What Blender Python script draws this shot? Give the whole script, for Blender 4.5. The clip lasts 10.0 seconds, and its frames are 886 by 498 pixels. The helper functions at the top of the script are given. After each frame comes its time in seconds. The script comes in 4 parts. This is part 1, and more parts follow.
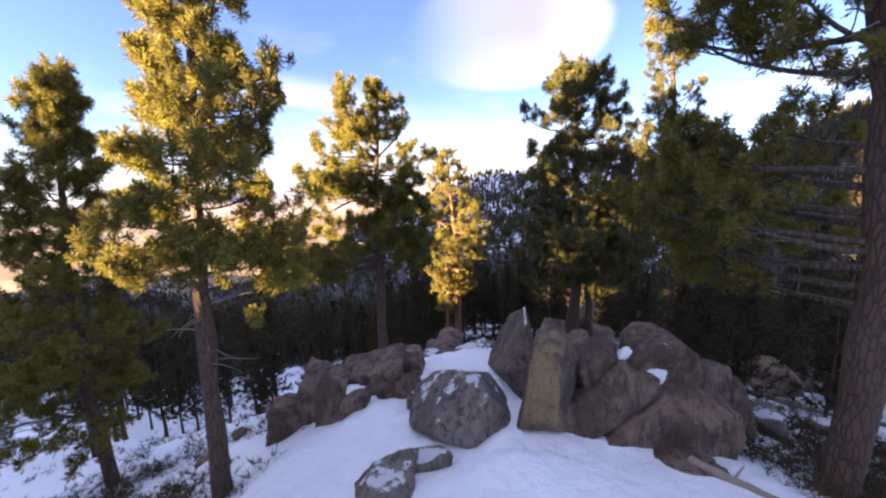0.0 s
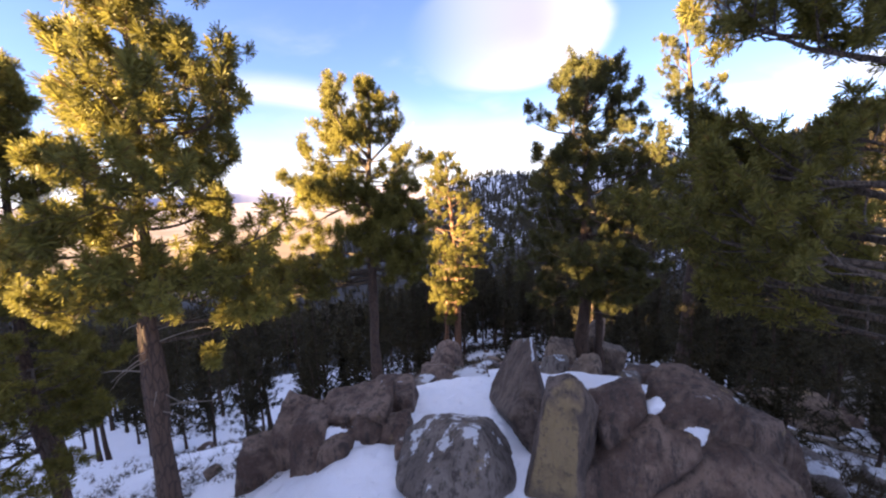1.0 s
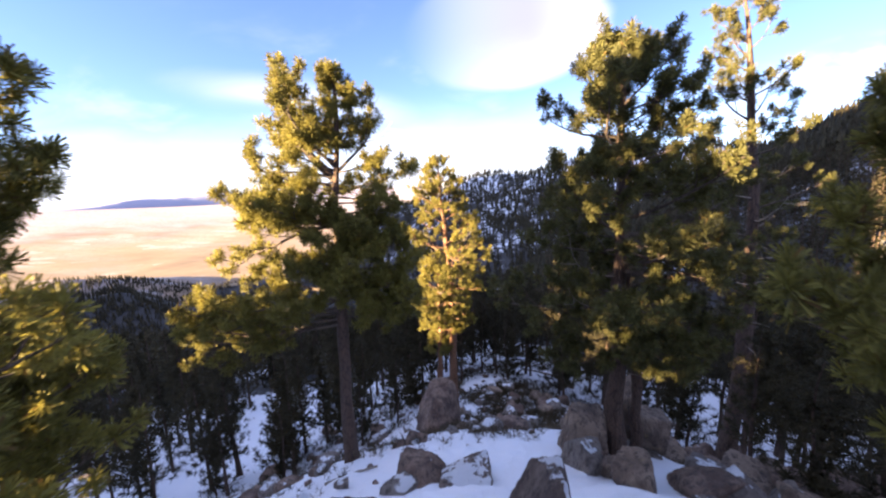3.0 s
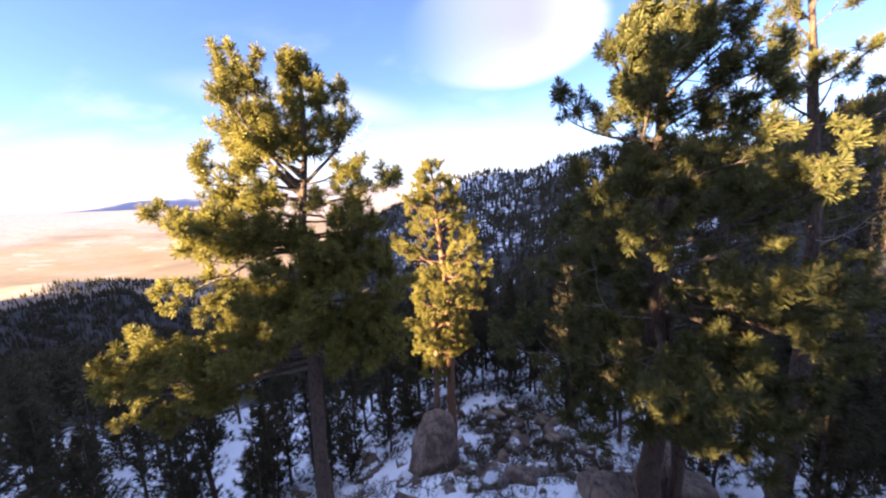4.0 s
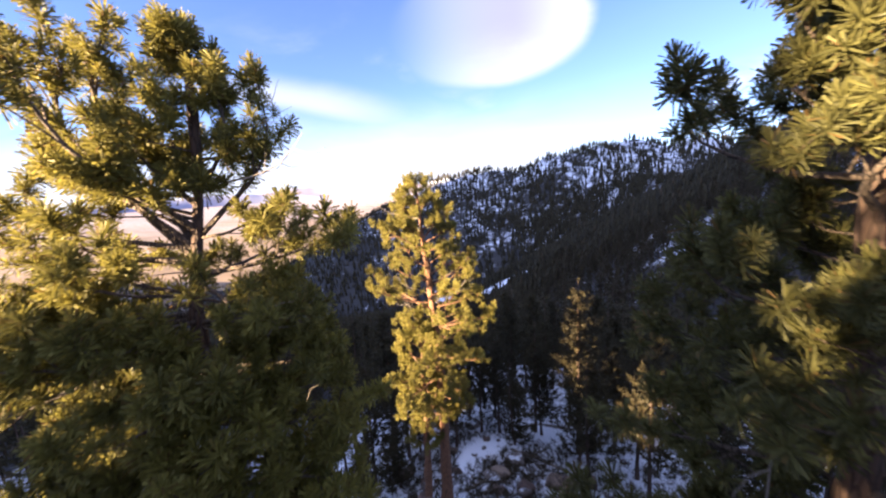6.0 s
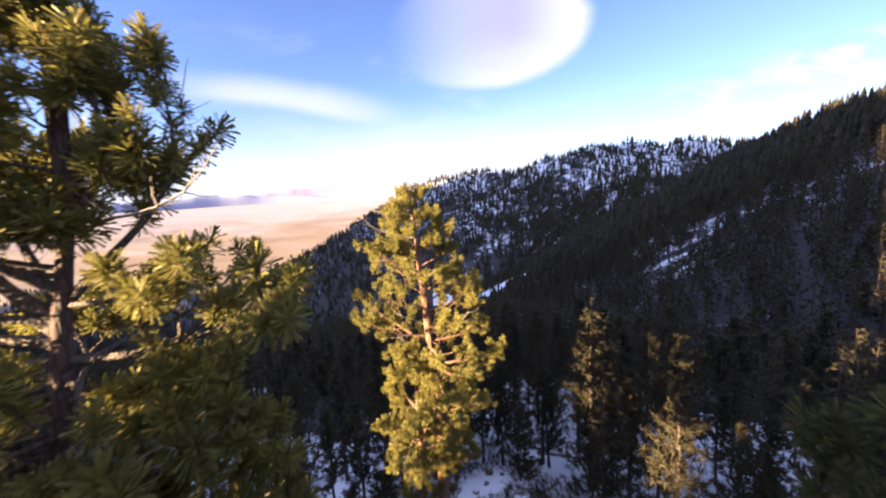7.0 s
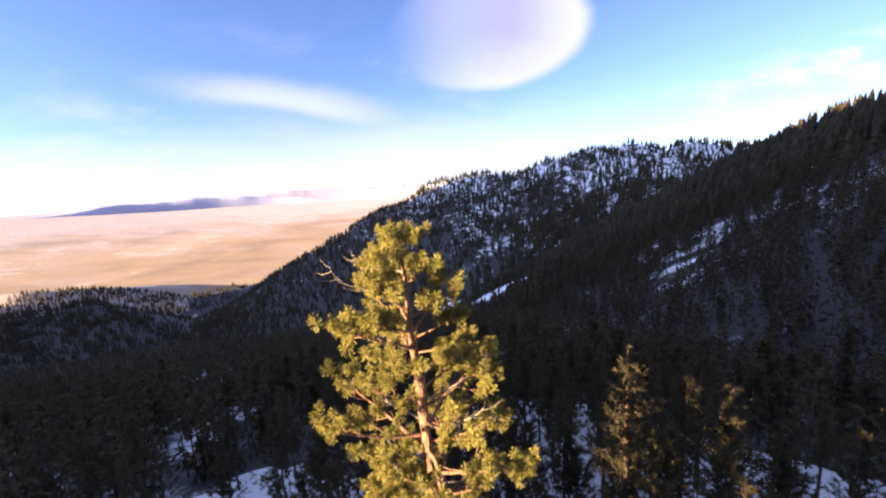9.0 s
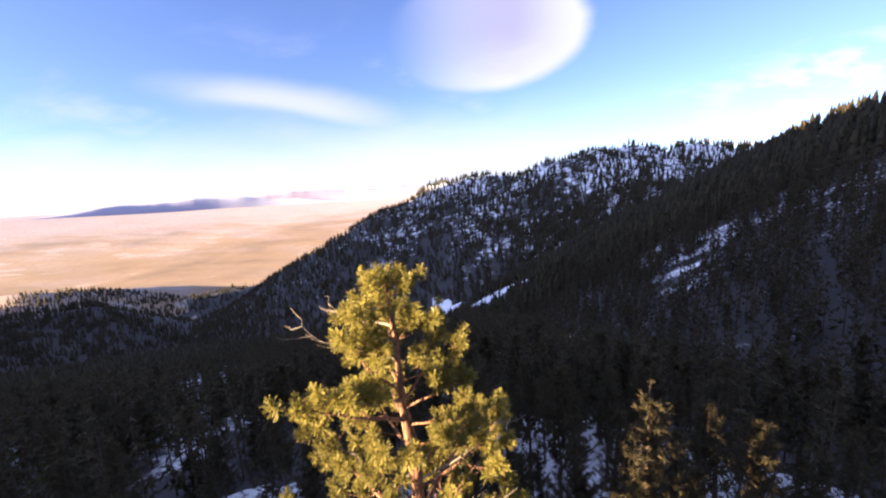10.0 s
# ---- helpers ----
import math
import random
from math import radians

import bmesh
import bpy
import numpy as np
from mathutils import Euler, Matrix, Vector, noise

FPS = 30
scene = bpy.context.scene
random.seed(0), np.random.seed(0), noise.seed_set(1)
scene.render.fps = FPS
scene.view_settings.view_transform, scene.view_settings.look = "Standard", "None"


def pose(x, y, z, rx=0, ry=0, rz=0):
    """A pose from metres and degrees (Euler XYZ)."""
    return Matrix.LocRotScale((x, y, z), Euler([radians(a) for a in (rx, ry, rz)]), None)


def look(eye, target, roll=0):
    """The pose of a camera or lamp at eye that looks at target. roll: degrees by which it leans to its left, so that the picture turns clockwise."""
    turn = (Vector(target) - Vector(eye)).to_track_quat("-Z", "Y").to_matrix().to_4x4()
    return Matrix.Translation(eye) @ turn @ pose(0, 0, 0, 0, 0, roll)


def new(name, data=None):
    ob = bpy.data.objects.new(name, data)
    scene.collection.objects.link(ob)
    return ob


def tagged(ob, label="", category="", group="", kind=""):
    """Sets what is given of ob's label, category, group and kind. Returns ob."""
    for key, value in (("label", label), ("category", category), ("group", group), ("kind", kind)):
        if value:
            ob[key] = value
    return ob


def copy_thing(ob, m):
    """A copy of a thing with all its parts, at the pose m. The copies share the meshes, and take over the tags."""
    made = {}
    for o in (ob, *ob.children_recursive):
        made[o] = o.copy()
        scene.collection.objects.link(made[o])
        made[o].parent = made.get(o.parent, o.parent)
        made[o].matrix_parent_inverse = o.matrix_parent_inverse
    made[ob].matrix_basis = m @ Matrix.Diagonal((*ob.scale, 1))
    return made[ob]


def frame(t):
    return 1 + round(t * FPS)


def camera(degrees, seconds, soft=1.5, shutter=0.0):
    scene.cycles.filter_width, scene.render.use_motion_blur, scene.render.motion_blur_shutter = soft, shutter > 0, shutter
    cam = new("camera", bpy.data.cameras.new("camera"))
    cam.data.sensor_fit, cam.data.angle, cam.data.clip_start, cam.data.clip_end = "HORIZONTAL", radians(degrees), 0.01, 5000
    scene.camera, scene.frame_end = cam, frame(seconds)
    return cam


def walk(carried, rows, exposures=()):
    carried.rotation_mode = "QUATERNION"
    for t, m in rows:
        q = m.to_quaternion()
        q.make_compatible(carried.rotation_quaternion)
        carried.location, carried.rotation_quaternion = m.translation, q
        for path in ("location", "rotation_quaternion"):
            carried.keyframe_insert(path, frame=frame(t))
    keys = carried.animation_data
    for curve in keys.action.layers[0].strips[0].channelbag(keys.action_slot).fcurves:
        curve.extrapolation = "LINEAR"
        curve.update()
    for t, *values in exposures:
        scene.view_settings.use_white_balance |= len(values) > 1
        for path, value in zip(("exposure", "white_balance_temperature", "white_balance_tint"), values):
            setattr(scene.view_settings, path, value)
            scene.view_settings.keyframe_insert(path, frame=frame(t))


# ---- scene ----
cam = camera(102.6, 10.0, 2.1, 0.4)
PATH = [
    (0, (1.152, 1.244, 5.102), (0.963, 3.21, 4.79), -2.1),
    (0.5, (1.177, 2.022, 5.277), (0.986, 3.988, 4.967), -2.2),
    (1, (1.21, 2.823, 5.434), (1.016, 4.79, 5.126), -2.2),
    (1.5, (1.238, 3.689, 5.602), (1.047, 5.655, 5.293), -2.4),
    (2, (1.298, 4.654, 5.843), (1.105, 6.62, 5.529), -2.5),
    (2.5, (1.26, 5.84, 6.013), (1.076, 7.807, 5.701), -2.4),
    (2.7, (1.24, 6.335, 6.061), (1.057, 8.303, 5.755), -2.3),
    (3.8, (1.359, 9.265, 6.672), (1.178, 11.23, 6.342), -3.0),
    (4, (1.37, 9.831, 6.737), (1.186, 11.797, 6.421), -2.9),
    (4.5, (1.373, 11.171, 7.044), (1.193, 13.137, 6.726), -3.0),
    (5, (1.362, 12.42, 7.32), (1.192, 14.387, 6.999), -3.3),
    (5.5, (1.282, 13.612, 7.575), (1.127, 15.58, 7.253), -3.6),
    (5.7, (1.225, 14.053, 7.687), (1.08, 16.021, 7.362), -3.7),
    (6.8, (0.891, 16.967, 8.369), (0.775, 18.937, 8.043), -3.3),
    (7, (0.912, 17.507, 8.425), (0.792, 19.478, 8.106), -3.4),
    (7.5, (0.841, 18.777, 8.668), (0.724, 20.748, 8.35), -3.4),
    (8, (0.794, 19.932, 8.952), (0.681, 21.903, 8.635), -3.3),
    (8.5, (0.697, 21.127, 9.245), (0.582, 23.098, 8.93), -3.3),
    (9, (0.608, 22.281, 9.542), (0.491, 24.253, 9.23), -3.3),
    (9.5, (0.553, 23.377, 9.887), (0.434, 25.35, 9.578), -3.2),
    (10, (0.553, 24.457, 10.276), (0.436, 26.43, 9.969), -3.3),
]
walk(cam, [(t, look(eye, target, roll)) for t, eye, target, roll in PATH],
     [(0, 2.36, 6350, 15), (2.5, 2.42, 6080, 14), (4.5, 2.28, 5780, 14), (5.5, 2.24, 5780, 15), (7.5, 2.01, 5850, 19), (10, 1.95, 5880, 19)])

# ---- light: low sun from behind and to one side, high thin cloud ----
SUN_AZ, SUN_EL = 236.0, 9.0          # degrees; azimuth clockwise from +y
world = bpy.data.worlds.new("sky")
scene.world = world
world.use_nodes = True


def node(tree, kind, inputs=(), operation="", clamp=False):
    """A node with its operation and its linked or constant inputs."""
    n = tree.nodes.new(kind)
    if operation:
        n.operation = operation
    if clamp:
        n.use_clamp = True
    for key, value in dict(inputs).items():
        if isinstance(value, bpy.types.NodeSocket):
            tree.links.new(value, n.inputs[key])
        else:
            n.inputs[key].default_value = value
    return n


def sums(tree, op, a, b=0.0, c=0.0, clamp=False):
    return node(tree, "ShaderNodeMath", {0: a, 1: b, 2: c}, operation=op, clamp=clamp).outputs[0]


def ramp(tree, fac, stops):
    n = node(tree, "ShaderNodeValToRGB", {0: fac})
    r = n.color_ramp
    while len(r.elements) < len(stops):
        r.elements.new(0.5)
    for e, (p, col) in zip(r.elements, stops):
        e.position, e.color = p, (*col, 1) if len(col) == 3 else col
    return n.outputs[0]


def step(tree, value, low, high):
    n = node(tree, "ShaderNodeMapRange", {"Value": value, "From Min": low, "From Max": high})
    n.interpolation_type, n.clamp = "SMOOTHSTEP", True
    return n.outputs[0]


def mixed(tree, fac, a, b, kind="MIX"):
    n = tree.nodes.new("ShaderNodeMix")
    n.data_type, n.blend_type = "RGBA", kind
    for i, v in ((0, fac), (6, a), (7, b)):
        if isinstance(v, bpy.types.NodeSocket):
            tree.links.new(v, n.inputs[i])
        elif i == 0:
            n.inputs[i].default_value = v
        else:
            n.inputs[i].default_value = (*v, 1)
    return n.outputs[2]


def build_sky():
    t = world.node_tree
    t.nodes.clear()
    sky = t.nodes.new("ShaderNodeTexSky")
    sky.sky_type, sky.sun_disc = "NISHITA", False
    sky.sun_elevation, sky.sun_rotation = radians(24), radians(SUN_AZ)
    sky.altitude, sky.air_density, sky.dust_density, sky.ozone_density = 1800, 1.0, 0.6, 2.2
    way = node(t, "ShaderNodeTexCoord").outputs["Generated"]
    xyz = node(t, "ShaderNodeSeparateXYZ", {0: way})
    x, y, z = xyz.outputs
    y_ = sums(t, "MAXIMUM", y, 0.05)
    u, v = sums(t, "DIVIDE", x, y_), sums(t, "DIVIDE", z, y_)
    ahead = step(t, y, 0.05, 0.35)
    flat = node(t, "ShaderNodeCombineXYZ", {0: u, 1: sums(t, "MULTIPLY", v, 2.6)}).outputs[0]
    wisp = node(t, "ShaderNodeTexNoise", {"Vector": flat, "Scale": 2.2, "Detail": 5.0, "Roughness": 0.55, "Distortion": 0.3}).outputs[0]
    fine = node(t, "ShaderNodeTexNoise", {"Vector": flat, "Scale": 7.0, "Detail": 4.0, "Roughness": 0.5}).outputs[0]

    def lens(cu, cv, ru, rv, turn, soft, ragged=0.25):
        """A lens-shaped cloud: 1 inside, fading to 0 at its rim."""
        c, s = math.cos(radians(turn)), math.sin(radians(turn))
        du, dv = sums(t, "SUBTRACT", u, cu), sums(t, "SUBTRACT", v, cv)
        a = sums(t, "DIVIDE", sums(t, "ADD", sums(t, "MULTIPLY", du, c), sums(t, "MULTIPLY", dv, s)), ru)
        b = sums(t, "DIVIDE", sums(t, "SUBTRACT", sums(t, "MULTIPLY", dv, c), sums(t, "MULTIPLY", du, s)), rv)
        d = sums(t, "SQRT", sums(t, "ADD", sums(t, "MULTIPLY", a, a), sums(t, "MULTIPLY", b, b)))
        d = sums(t, "ADD", d, sums(t, "MULTIPLY", sums(t, "SUBTRACT", wisp, 0.5), ragged))
        return step(t, d, 1.0 + soft, 1.0 - soft), b

    big, edge = lens(0.080, 0.405, 0.262, 0.142, 3, 0.11, 0.24)
    big = sums(t, "MULTIPLY", big, step(t, u, -0.20, 0.15))
    tail, _ = lens(-0.46, 0.262, 0.27, 0.046, -12, 0.75, 0.9)
    bite, _ = lens(-0.50, 0.222, 0.26, 0.034, -12, 0.5, 0.5)
    tail = sums(t, "MULTIPLY", tail, sums(t, "SUBTRACT", 1.0, sums(t, "MULTIPLY", bite, 0.8)))
    far, _ = lens(1.00, 0.258, 0.32, 0.072, 10, 0.5, 2.0)
    far = sums(t, "MULTIPLY", far, step(t, fine, 0.39, 0.56))
    veil = sums(t, "MULTIPLY", step(t, sums(t, "ADD", v, sums(t, "MULTIPLY", wisp, 0.20)), 0.37, 0.14), sums(t, "SUBTRACT", 0.93, sums(t, "MULTIPLY", step(t, u, 0.05, 0.60), 0.80)))
    streak = sums(t, "MULTIPLY", step(t, wisp, 0.50, 0.78), step(t, v, 0.62, 0.12))
    streak = sums(t, "MULTIPLY", streak, step(t, u, 0.75, -0.10))
    cover = sums(t, "MAXIMUM", veil, sums(t, "MULTIPLY", streak, 0.55))
    cover = sums(t, "MAXIMUM", cover, sums(t, "MULTIPLY", tail, 0.70))
    cover = sums(t, "MAXIMUM", cover, sums(t, "MULTIPLY", far, 0.85))
    cover = sums(t, "MAXIMUM", cover, sums(t, "MULTIPLY", big, 0.95))
    cover = sums(t, "MULTIPLY", cover, ahead)
    inner = sums(t, "MULTIPLY", big, step(t, sums(t, "ADD", edge, sums(t, "MULTIPLY", fine, 0.5)), -0.85, 0.35))
    inner = sums(t, "MULTIPLY", inner, step(t, u, 0.34, 0.14))
    # fill light: thin cloud added over the unseen rest of sky, lifting shade
    above = node(t, "ShaderNodeTexNoise", {"Vector": node(t, "ShaderNodeVectorMath", {0: way, 1: (1, 1, 2)}, operation="MULTIPLY").outputs[0], "Scale": 2.4, "Detail": 5.0}).outputs[0]
    rest = sums(t, "MAXIMUM", step(t, y, 0.25, -0.15), step(t, z, 0.62, 0.85))
    rest = sums(t, "MULTIPLY", sums(t, "MULTIPLY", rest, step(t, above, 0.25, 0.65)), 0.62)
    white = mixed(t, inner, CLOUD_LIT, CLOUD_SHADE)
    lit = node(t, "ShaderNodeBackground", {0: mixed(t, cover, (1, 1, 1), white), 1: 1.0})
    base = node(t, "ShaderNodeVectorMath", {0: sky.outputs[0], 1: SKY_GAIN}, operation="MULTIPLY").outputs[0]
    col = mixed(t, rest, mixed(t, cover, base, white), CLOUD_FILL)
    t.links.new(col, lit.inputs[0])
    t.links.new(lit.outputs[0], node(t, "ShaderNodeOutputWorld").inputs[0])


SKY_GAIN = (0.068, 0.064, 0.072)
CLOUD_LIT, CLOUD_SHADE = (0.280, 0.274, 0.282), (0.180, 0.170, 0.222)
CLOUD_FILL = (0.395, 0.415, 0.555)
build_sky()
sun_lamp = bpy.data.lights.new("sun", "SUN")
sun_lamp.energy, sun_lamp.angle, sun_lamp.color = 15.0, radians(0.6), (1.0, 0.72, 0.38)
sun = new("sun", sun_lamp)
sun.matrix_world = look((math.sin(radians(SUN_AZ)) * 50, math.cos(radians(SUN_AZ)) * 50, math.tan(radians(SUN_EL)) * 50), (0, 0, 0))

# ---- materials ----
def material(name):
    m = bpy.data.materials.new(name)
    m.use_nodes = True
    t = m.node_tree
    bsdf = t.nodes["Principled BSDF"]
    return m, t, bsdf


def noise_tex(t, vec, scale, detail=4.0, rough=0.55, distort=0.0):
    return node(t, "ShaderNodeTexNoise", {"Vector": vec, "Scale": scale, "Detail": detail, "Roughness": rough, "Distortion": distort}).outputs[0]


def bump(t, bsdf, height, strength, distance):
    b = node(t, "ShaderNodeBump", {"Height": height, "Strength": strength, "Distance": distance})
    t.links.new(b.outputs[0], bsdf.inputs["Normal"])


def place_of(t):
    return node(t, "ShaderNodeNewGeometry").outputs["Position"]


def scaled(t, vec, sx, sy, sz):
    return node(t, "ShaderNodeVectorMath", {0: vec, 1: (sx, sy, sz)}, operation="MULTIPLY").outputs[0]


def snow_material():
    m, t, bsdf = material("snow")
    p = place_of(t)
    drift, crust, grain = noise_tex(t, p, 0.5, 3), noise_tex(t, p, 3.5, 5), noise_tex(t, p, 40, 3)
    litter = sums(t, "MULTIPLY", step(t, noise_tex(t, p, 26, 4, 0.7), 0.60, 0.70), step(t, crust, 0.42, 0.60))
    col = mixed(t, drift, (0.79, 0.815, 0.87), (0.89, 0.90, 0.935))
    col = mixed(t, sums(t, "MULTIPLY", litter, 0.55), col, (0.12, 0.085, 0.05))
    t.links.new(col, bsdf.inputs["Base Color"])
    bsdf.inputs["Roughness"].default_value = 0.55
    h = sums(t, "ADD", sums(t, "MULTIPLY", crust, 0.7), sums(t, "MULTIPLY", grain, 0.25))
    bump(t, bsdf, h, 0.9, 0.22)
    return m


def slope_material():
    """Mountain ground: patchy snow over brown soil, needle litter and scrub."""
    m, t, bsdf = material("snowy_slope")
    p = place_of(t)
    big, mid, small = noise_tex(t, p, 0.012, 4, 0.6), noise_tex(t, p, 0.09, 5, 0.6), noise_tex(t, p, 0.9, 5, 0.65)
    k = sums(t, "ADD", sums(t, "MULTIPLY", big, 0.7), sums(t, "ADD", sums(t, "MULTIPLY", mid, 0.7), sums(t, "MULTIPLY", small, 0.35)))
    low = node(t, "ShaderNodeSeparateXYZ", {0: p}).outputs[2]
    k = sums(t, "ADD", k, sums(t, "MULTIPLY", sums(t, "ADD", sums(t, "MINIMUM", low, 60.0), 60.0), 0.0012))
    west = node(t, "ShaderNodeSeparateXYZ", {0: p}).outputs[0]
    k = sums(t, "SUBTRACT", k, sums(t, "MULTIPLY", step(t, west, -330.0, -620.0), 0.16))      # snow thinned on the low western spurs, darkening them for the shade there
    north = node(t, "ShaderNodeSeparateXYZ", {0: p}).outputs[1]
    near = sums(t, "MULTIPLY", step(t, west, 25.0, 70.0), step(t, north, 420.0, 300.0))
    k = sums(t, "SUBTRACT", k, sums(t, "MULTIPLY", near, 0.055))      # the near slope is mostly bare
    soil = mixed(t, noise_tex(t, p, 2.3, 4), (0.020, 0.020, 0.021), (0.055, 0.050, 0.045))
    col = mixed(t, step(t, k, 0.895, 1.065), soil, (0.84, 0.86, 0.90))
    t.links.new(col, bsdf.inputs["Base Color"])
    bsdf.inputs["Roughness"].default_value = 0.8
    bump(t, bsdf, small, 0.5, 0.3)
    return m


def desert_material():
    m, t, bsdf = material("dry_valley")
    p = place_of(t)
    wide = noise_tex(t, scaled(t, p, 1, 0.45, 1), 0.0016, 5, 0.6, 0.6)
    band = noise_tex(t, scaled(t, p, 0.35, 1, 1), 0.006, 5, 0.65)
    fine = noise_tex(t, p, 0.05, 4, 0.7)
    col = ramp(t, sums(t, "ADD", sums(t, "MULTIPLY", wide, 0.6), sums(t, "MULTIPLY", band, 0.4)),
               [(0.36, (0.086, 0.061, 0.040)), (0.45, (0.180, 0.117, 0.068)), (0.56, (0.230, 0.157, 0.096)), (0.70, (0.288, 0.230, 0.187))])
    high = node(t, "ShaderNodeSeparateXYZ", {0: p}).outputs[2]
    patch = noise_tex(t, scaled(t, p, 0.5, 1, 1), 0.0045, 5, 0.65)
    haze = step(t, sums(t, "ADD", sums(t, "MULTIPLY", high, 0.0032), patch), -0.35, 0.32)      # distance haze painted as a pale tint that grows with height
    col = mixed(t, sums(t, "MULTIPLY", haze, 0.8), col, (0.317, 0.277, 0.310))
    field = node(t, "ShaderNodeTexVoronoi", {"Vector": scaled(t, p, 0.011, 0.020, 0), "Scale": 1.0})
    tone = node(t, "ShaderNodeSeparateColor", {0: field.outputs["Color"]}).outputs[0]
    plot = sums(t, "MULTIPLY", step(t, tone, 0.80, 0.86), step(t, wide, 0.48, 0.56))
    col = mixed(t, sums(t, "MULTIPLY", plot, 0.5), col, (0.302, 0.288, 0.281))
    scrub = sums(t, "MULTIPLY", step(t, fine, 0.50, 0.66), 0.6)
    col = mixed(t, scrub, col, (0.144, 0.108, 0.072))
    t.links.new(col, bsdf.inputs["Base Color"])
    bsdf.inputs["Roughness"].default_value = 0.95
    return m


def hills_material(name, a, b):
    m, t, bsdf = material(name)
    p = place_of(t)
    n = noise_tex(t, p, 0.004, 5, 0.6)
    col = mixed(t, n, a, b)
    t.links.new(col, bsdf.inputs["Base Color"])
    bsdf.inputs["Roughness"].default_value = 1.0
    return m


def granite(name, tone, lichen, snow, face=None):
    """Weathered granite with stains, streaks, lichen and thin snow caught on the flatter faces.
    face: the side on which yellow lichen covers the stone."""
    m, t, bsdf = material(name)
    geo = node(t, "ShaderNodeNewGeometry")
    p = geo.outputs["Position"]
    shift = node(t, "ShaderNodeObjectInfo").outputs["Random"]
    q = node(t, "ShaderNodeVectorMath", {0: p, 1: node(t, "ShaderNodeCombineXYZ", {0: sums(t, "MULTIPLY", shift, 40.0)}).outputs[0]}, operation="ADD").outputs[0]
    blot, speck, grain = noise_tex(t, q, 1.3, 5, 0.62), noise_tex(t, q, 8, 6, 0.72), noise_tex(t, q, 55, 3, 0.7)
    streak = noise_tex(t, scaled(t, q, 3.4, 3.4, 0.8), 1.7, 7, 0.75, 0.25)
    a, b = tone
    col = mixed(t, step(t, blot, 0.40, 0.60), a, b)
    col = mixed(t, sums(t, "MULTIPLY", step(t, streak, 0.48, 0.62), 0.8), col, (0.050, 0.038, 0.032))
    col = mixed(t, sums(t, "MULTIPLY", step(t, speck, 0.54, 0.70), 0.6), col, (0.04, 0.033, 0.03))
    col = mixed(t, sums(t, "MULTIPLY", step(t, sums(t, "SUBTRACT", 1.0, speck), 0.56, 0.70), 0.35), col, (0.34, 0.28, 0.23))
    col = mixed(t, sums(t, "MULTIPLY", step(t, grain, 0.55, 0.75), 0.4), col, (0.36, 0.31, 0.27))
    moss = step(t, sums(t, "ADD", noise_tex(t, q, 1.7, 4, 0.6), sums(t, "MULTIPLY", speck, 0.25)), 0.80 - lichen, 0.93 - lichen)
    if face:
        on = node(t, "ShaderNodeVectorMath", {0: geo.outputs["Normal"], 1: face}, operation="DOT_PRODUCT").outputs["Value"]
        moss = step(t, sums(t, "ADD", on, sums(t, "MULTIPLY", sums(t, "SUBTRACT", blot, 0.5), 1.4)), 0.45, 0.98)
        moss = sums(t, "MULTIPLY", moss, sums(t, "SUBTRACT", 1.0, sums(t, "MULTIPLY", step(t, speck, 0.52, 0.62), 0.55)))
    col = mixed(t, sums(t, "MULTIPLY", moss, 0.8), col, (0.40, 0.29, 0.135))
    up = node(t, "ShaderNodeSeparateXYZ", {0: geo.outputs["Normal"]}).outputs[2]
    caught = step(t, sums(t, "ADD", sums(t, "MULTIPLY", up, 0.6), sums(t, "ADD", noise_tex(t, q, 1.5, 4, 0.6), sums(t, "MULTIPLY", speck, 0.3))), 1.30 - snow, 1.36 - snow)
    col = mixed(t, caught, col, (0.84, 0.86, 0.90))
    t.links.new(col, bsdf.inputs["Base Color"])
    bsdf.inputs["Roughness"].default_value = 0.85
    h = sums(t, "ADD", sums(t, "MULTIPLY", speck, 0.8), sums(t, "ADD", sums(t, "MULTIPLY", streak, 0.9), sums(t, "MULTIPLY", grain, 0.15)))
    bump(t, bsdf, h, 1.0, 0.24)
    return m


def bark_material(name, dark, light):
    m, t, bsdf = material(name)
    p = node(t, "ShaderNodeTexCoord").outputs["Object"]
    cells = node(t, "ShaderNodeTexVoronoi", {"Vector": scaled(t, p, 11, 11, 2.4), "Scale": 1.0})
    cells.feature = "DISTANCE_TO_EDGE"
    plates = cells.outputs["Distance"]
    n, fine = noise_tex(t, scaled(t, p, 1, 1, 0.3), 5, 5, 0.6), noise_tex(t, p, 45, 3)
    col = mixed(t, n, dark, light)
    col = mixed(t, sums(t, "MULTIPLY", step(t, plates, 0.12, 0.0), 0.7), col, (0.02, 0.014, 0.01))
    t.links.new(col, bsdf.inputs["Base Color"])
    bsdf.inputs["Roughness"].default_value = 0.9
    bump(t, bsdf, sums(t, "ADD", step(t, plates, 0.0, 0.2), sums(t, "MULTIPLY", fine, 0.3)), 0.8, 0.03)
    return m


def wood_material(name, dark, light):
    """Bare weathered wood."""
    m, t, bsdf = material(name)
    p = node(t, "ShaderNodeTexCoord").outputs["Object"]
    n, fine = noise_tex(t, p, 2.5, 5, 0.6), noise_tex(t, scaled(t, p, 6, 30, 30), 1, 4, 0.6)
    col = mixed(t, sums(t, "MULTIPLY", sums(t, "ADD", n, fine), 0.5), dark, light)
    t.links.new(col, bsdf.inputs["Base Color"])
    bsdf.inputs["Roughness"].default_value = 0.85
    bump(t, bsdf, fine, 0.6, 0.02)
    return m


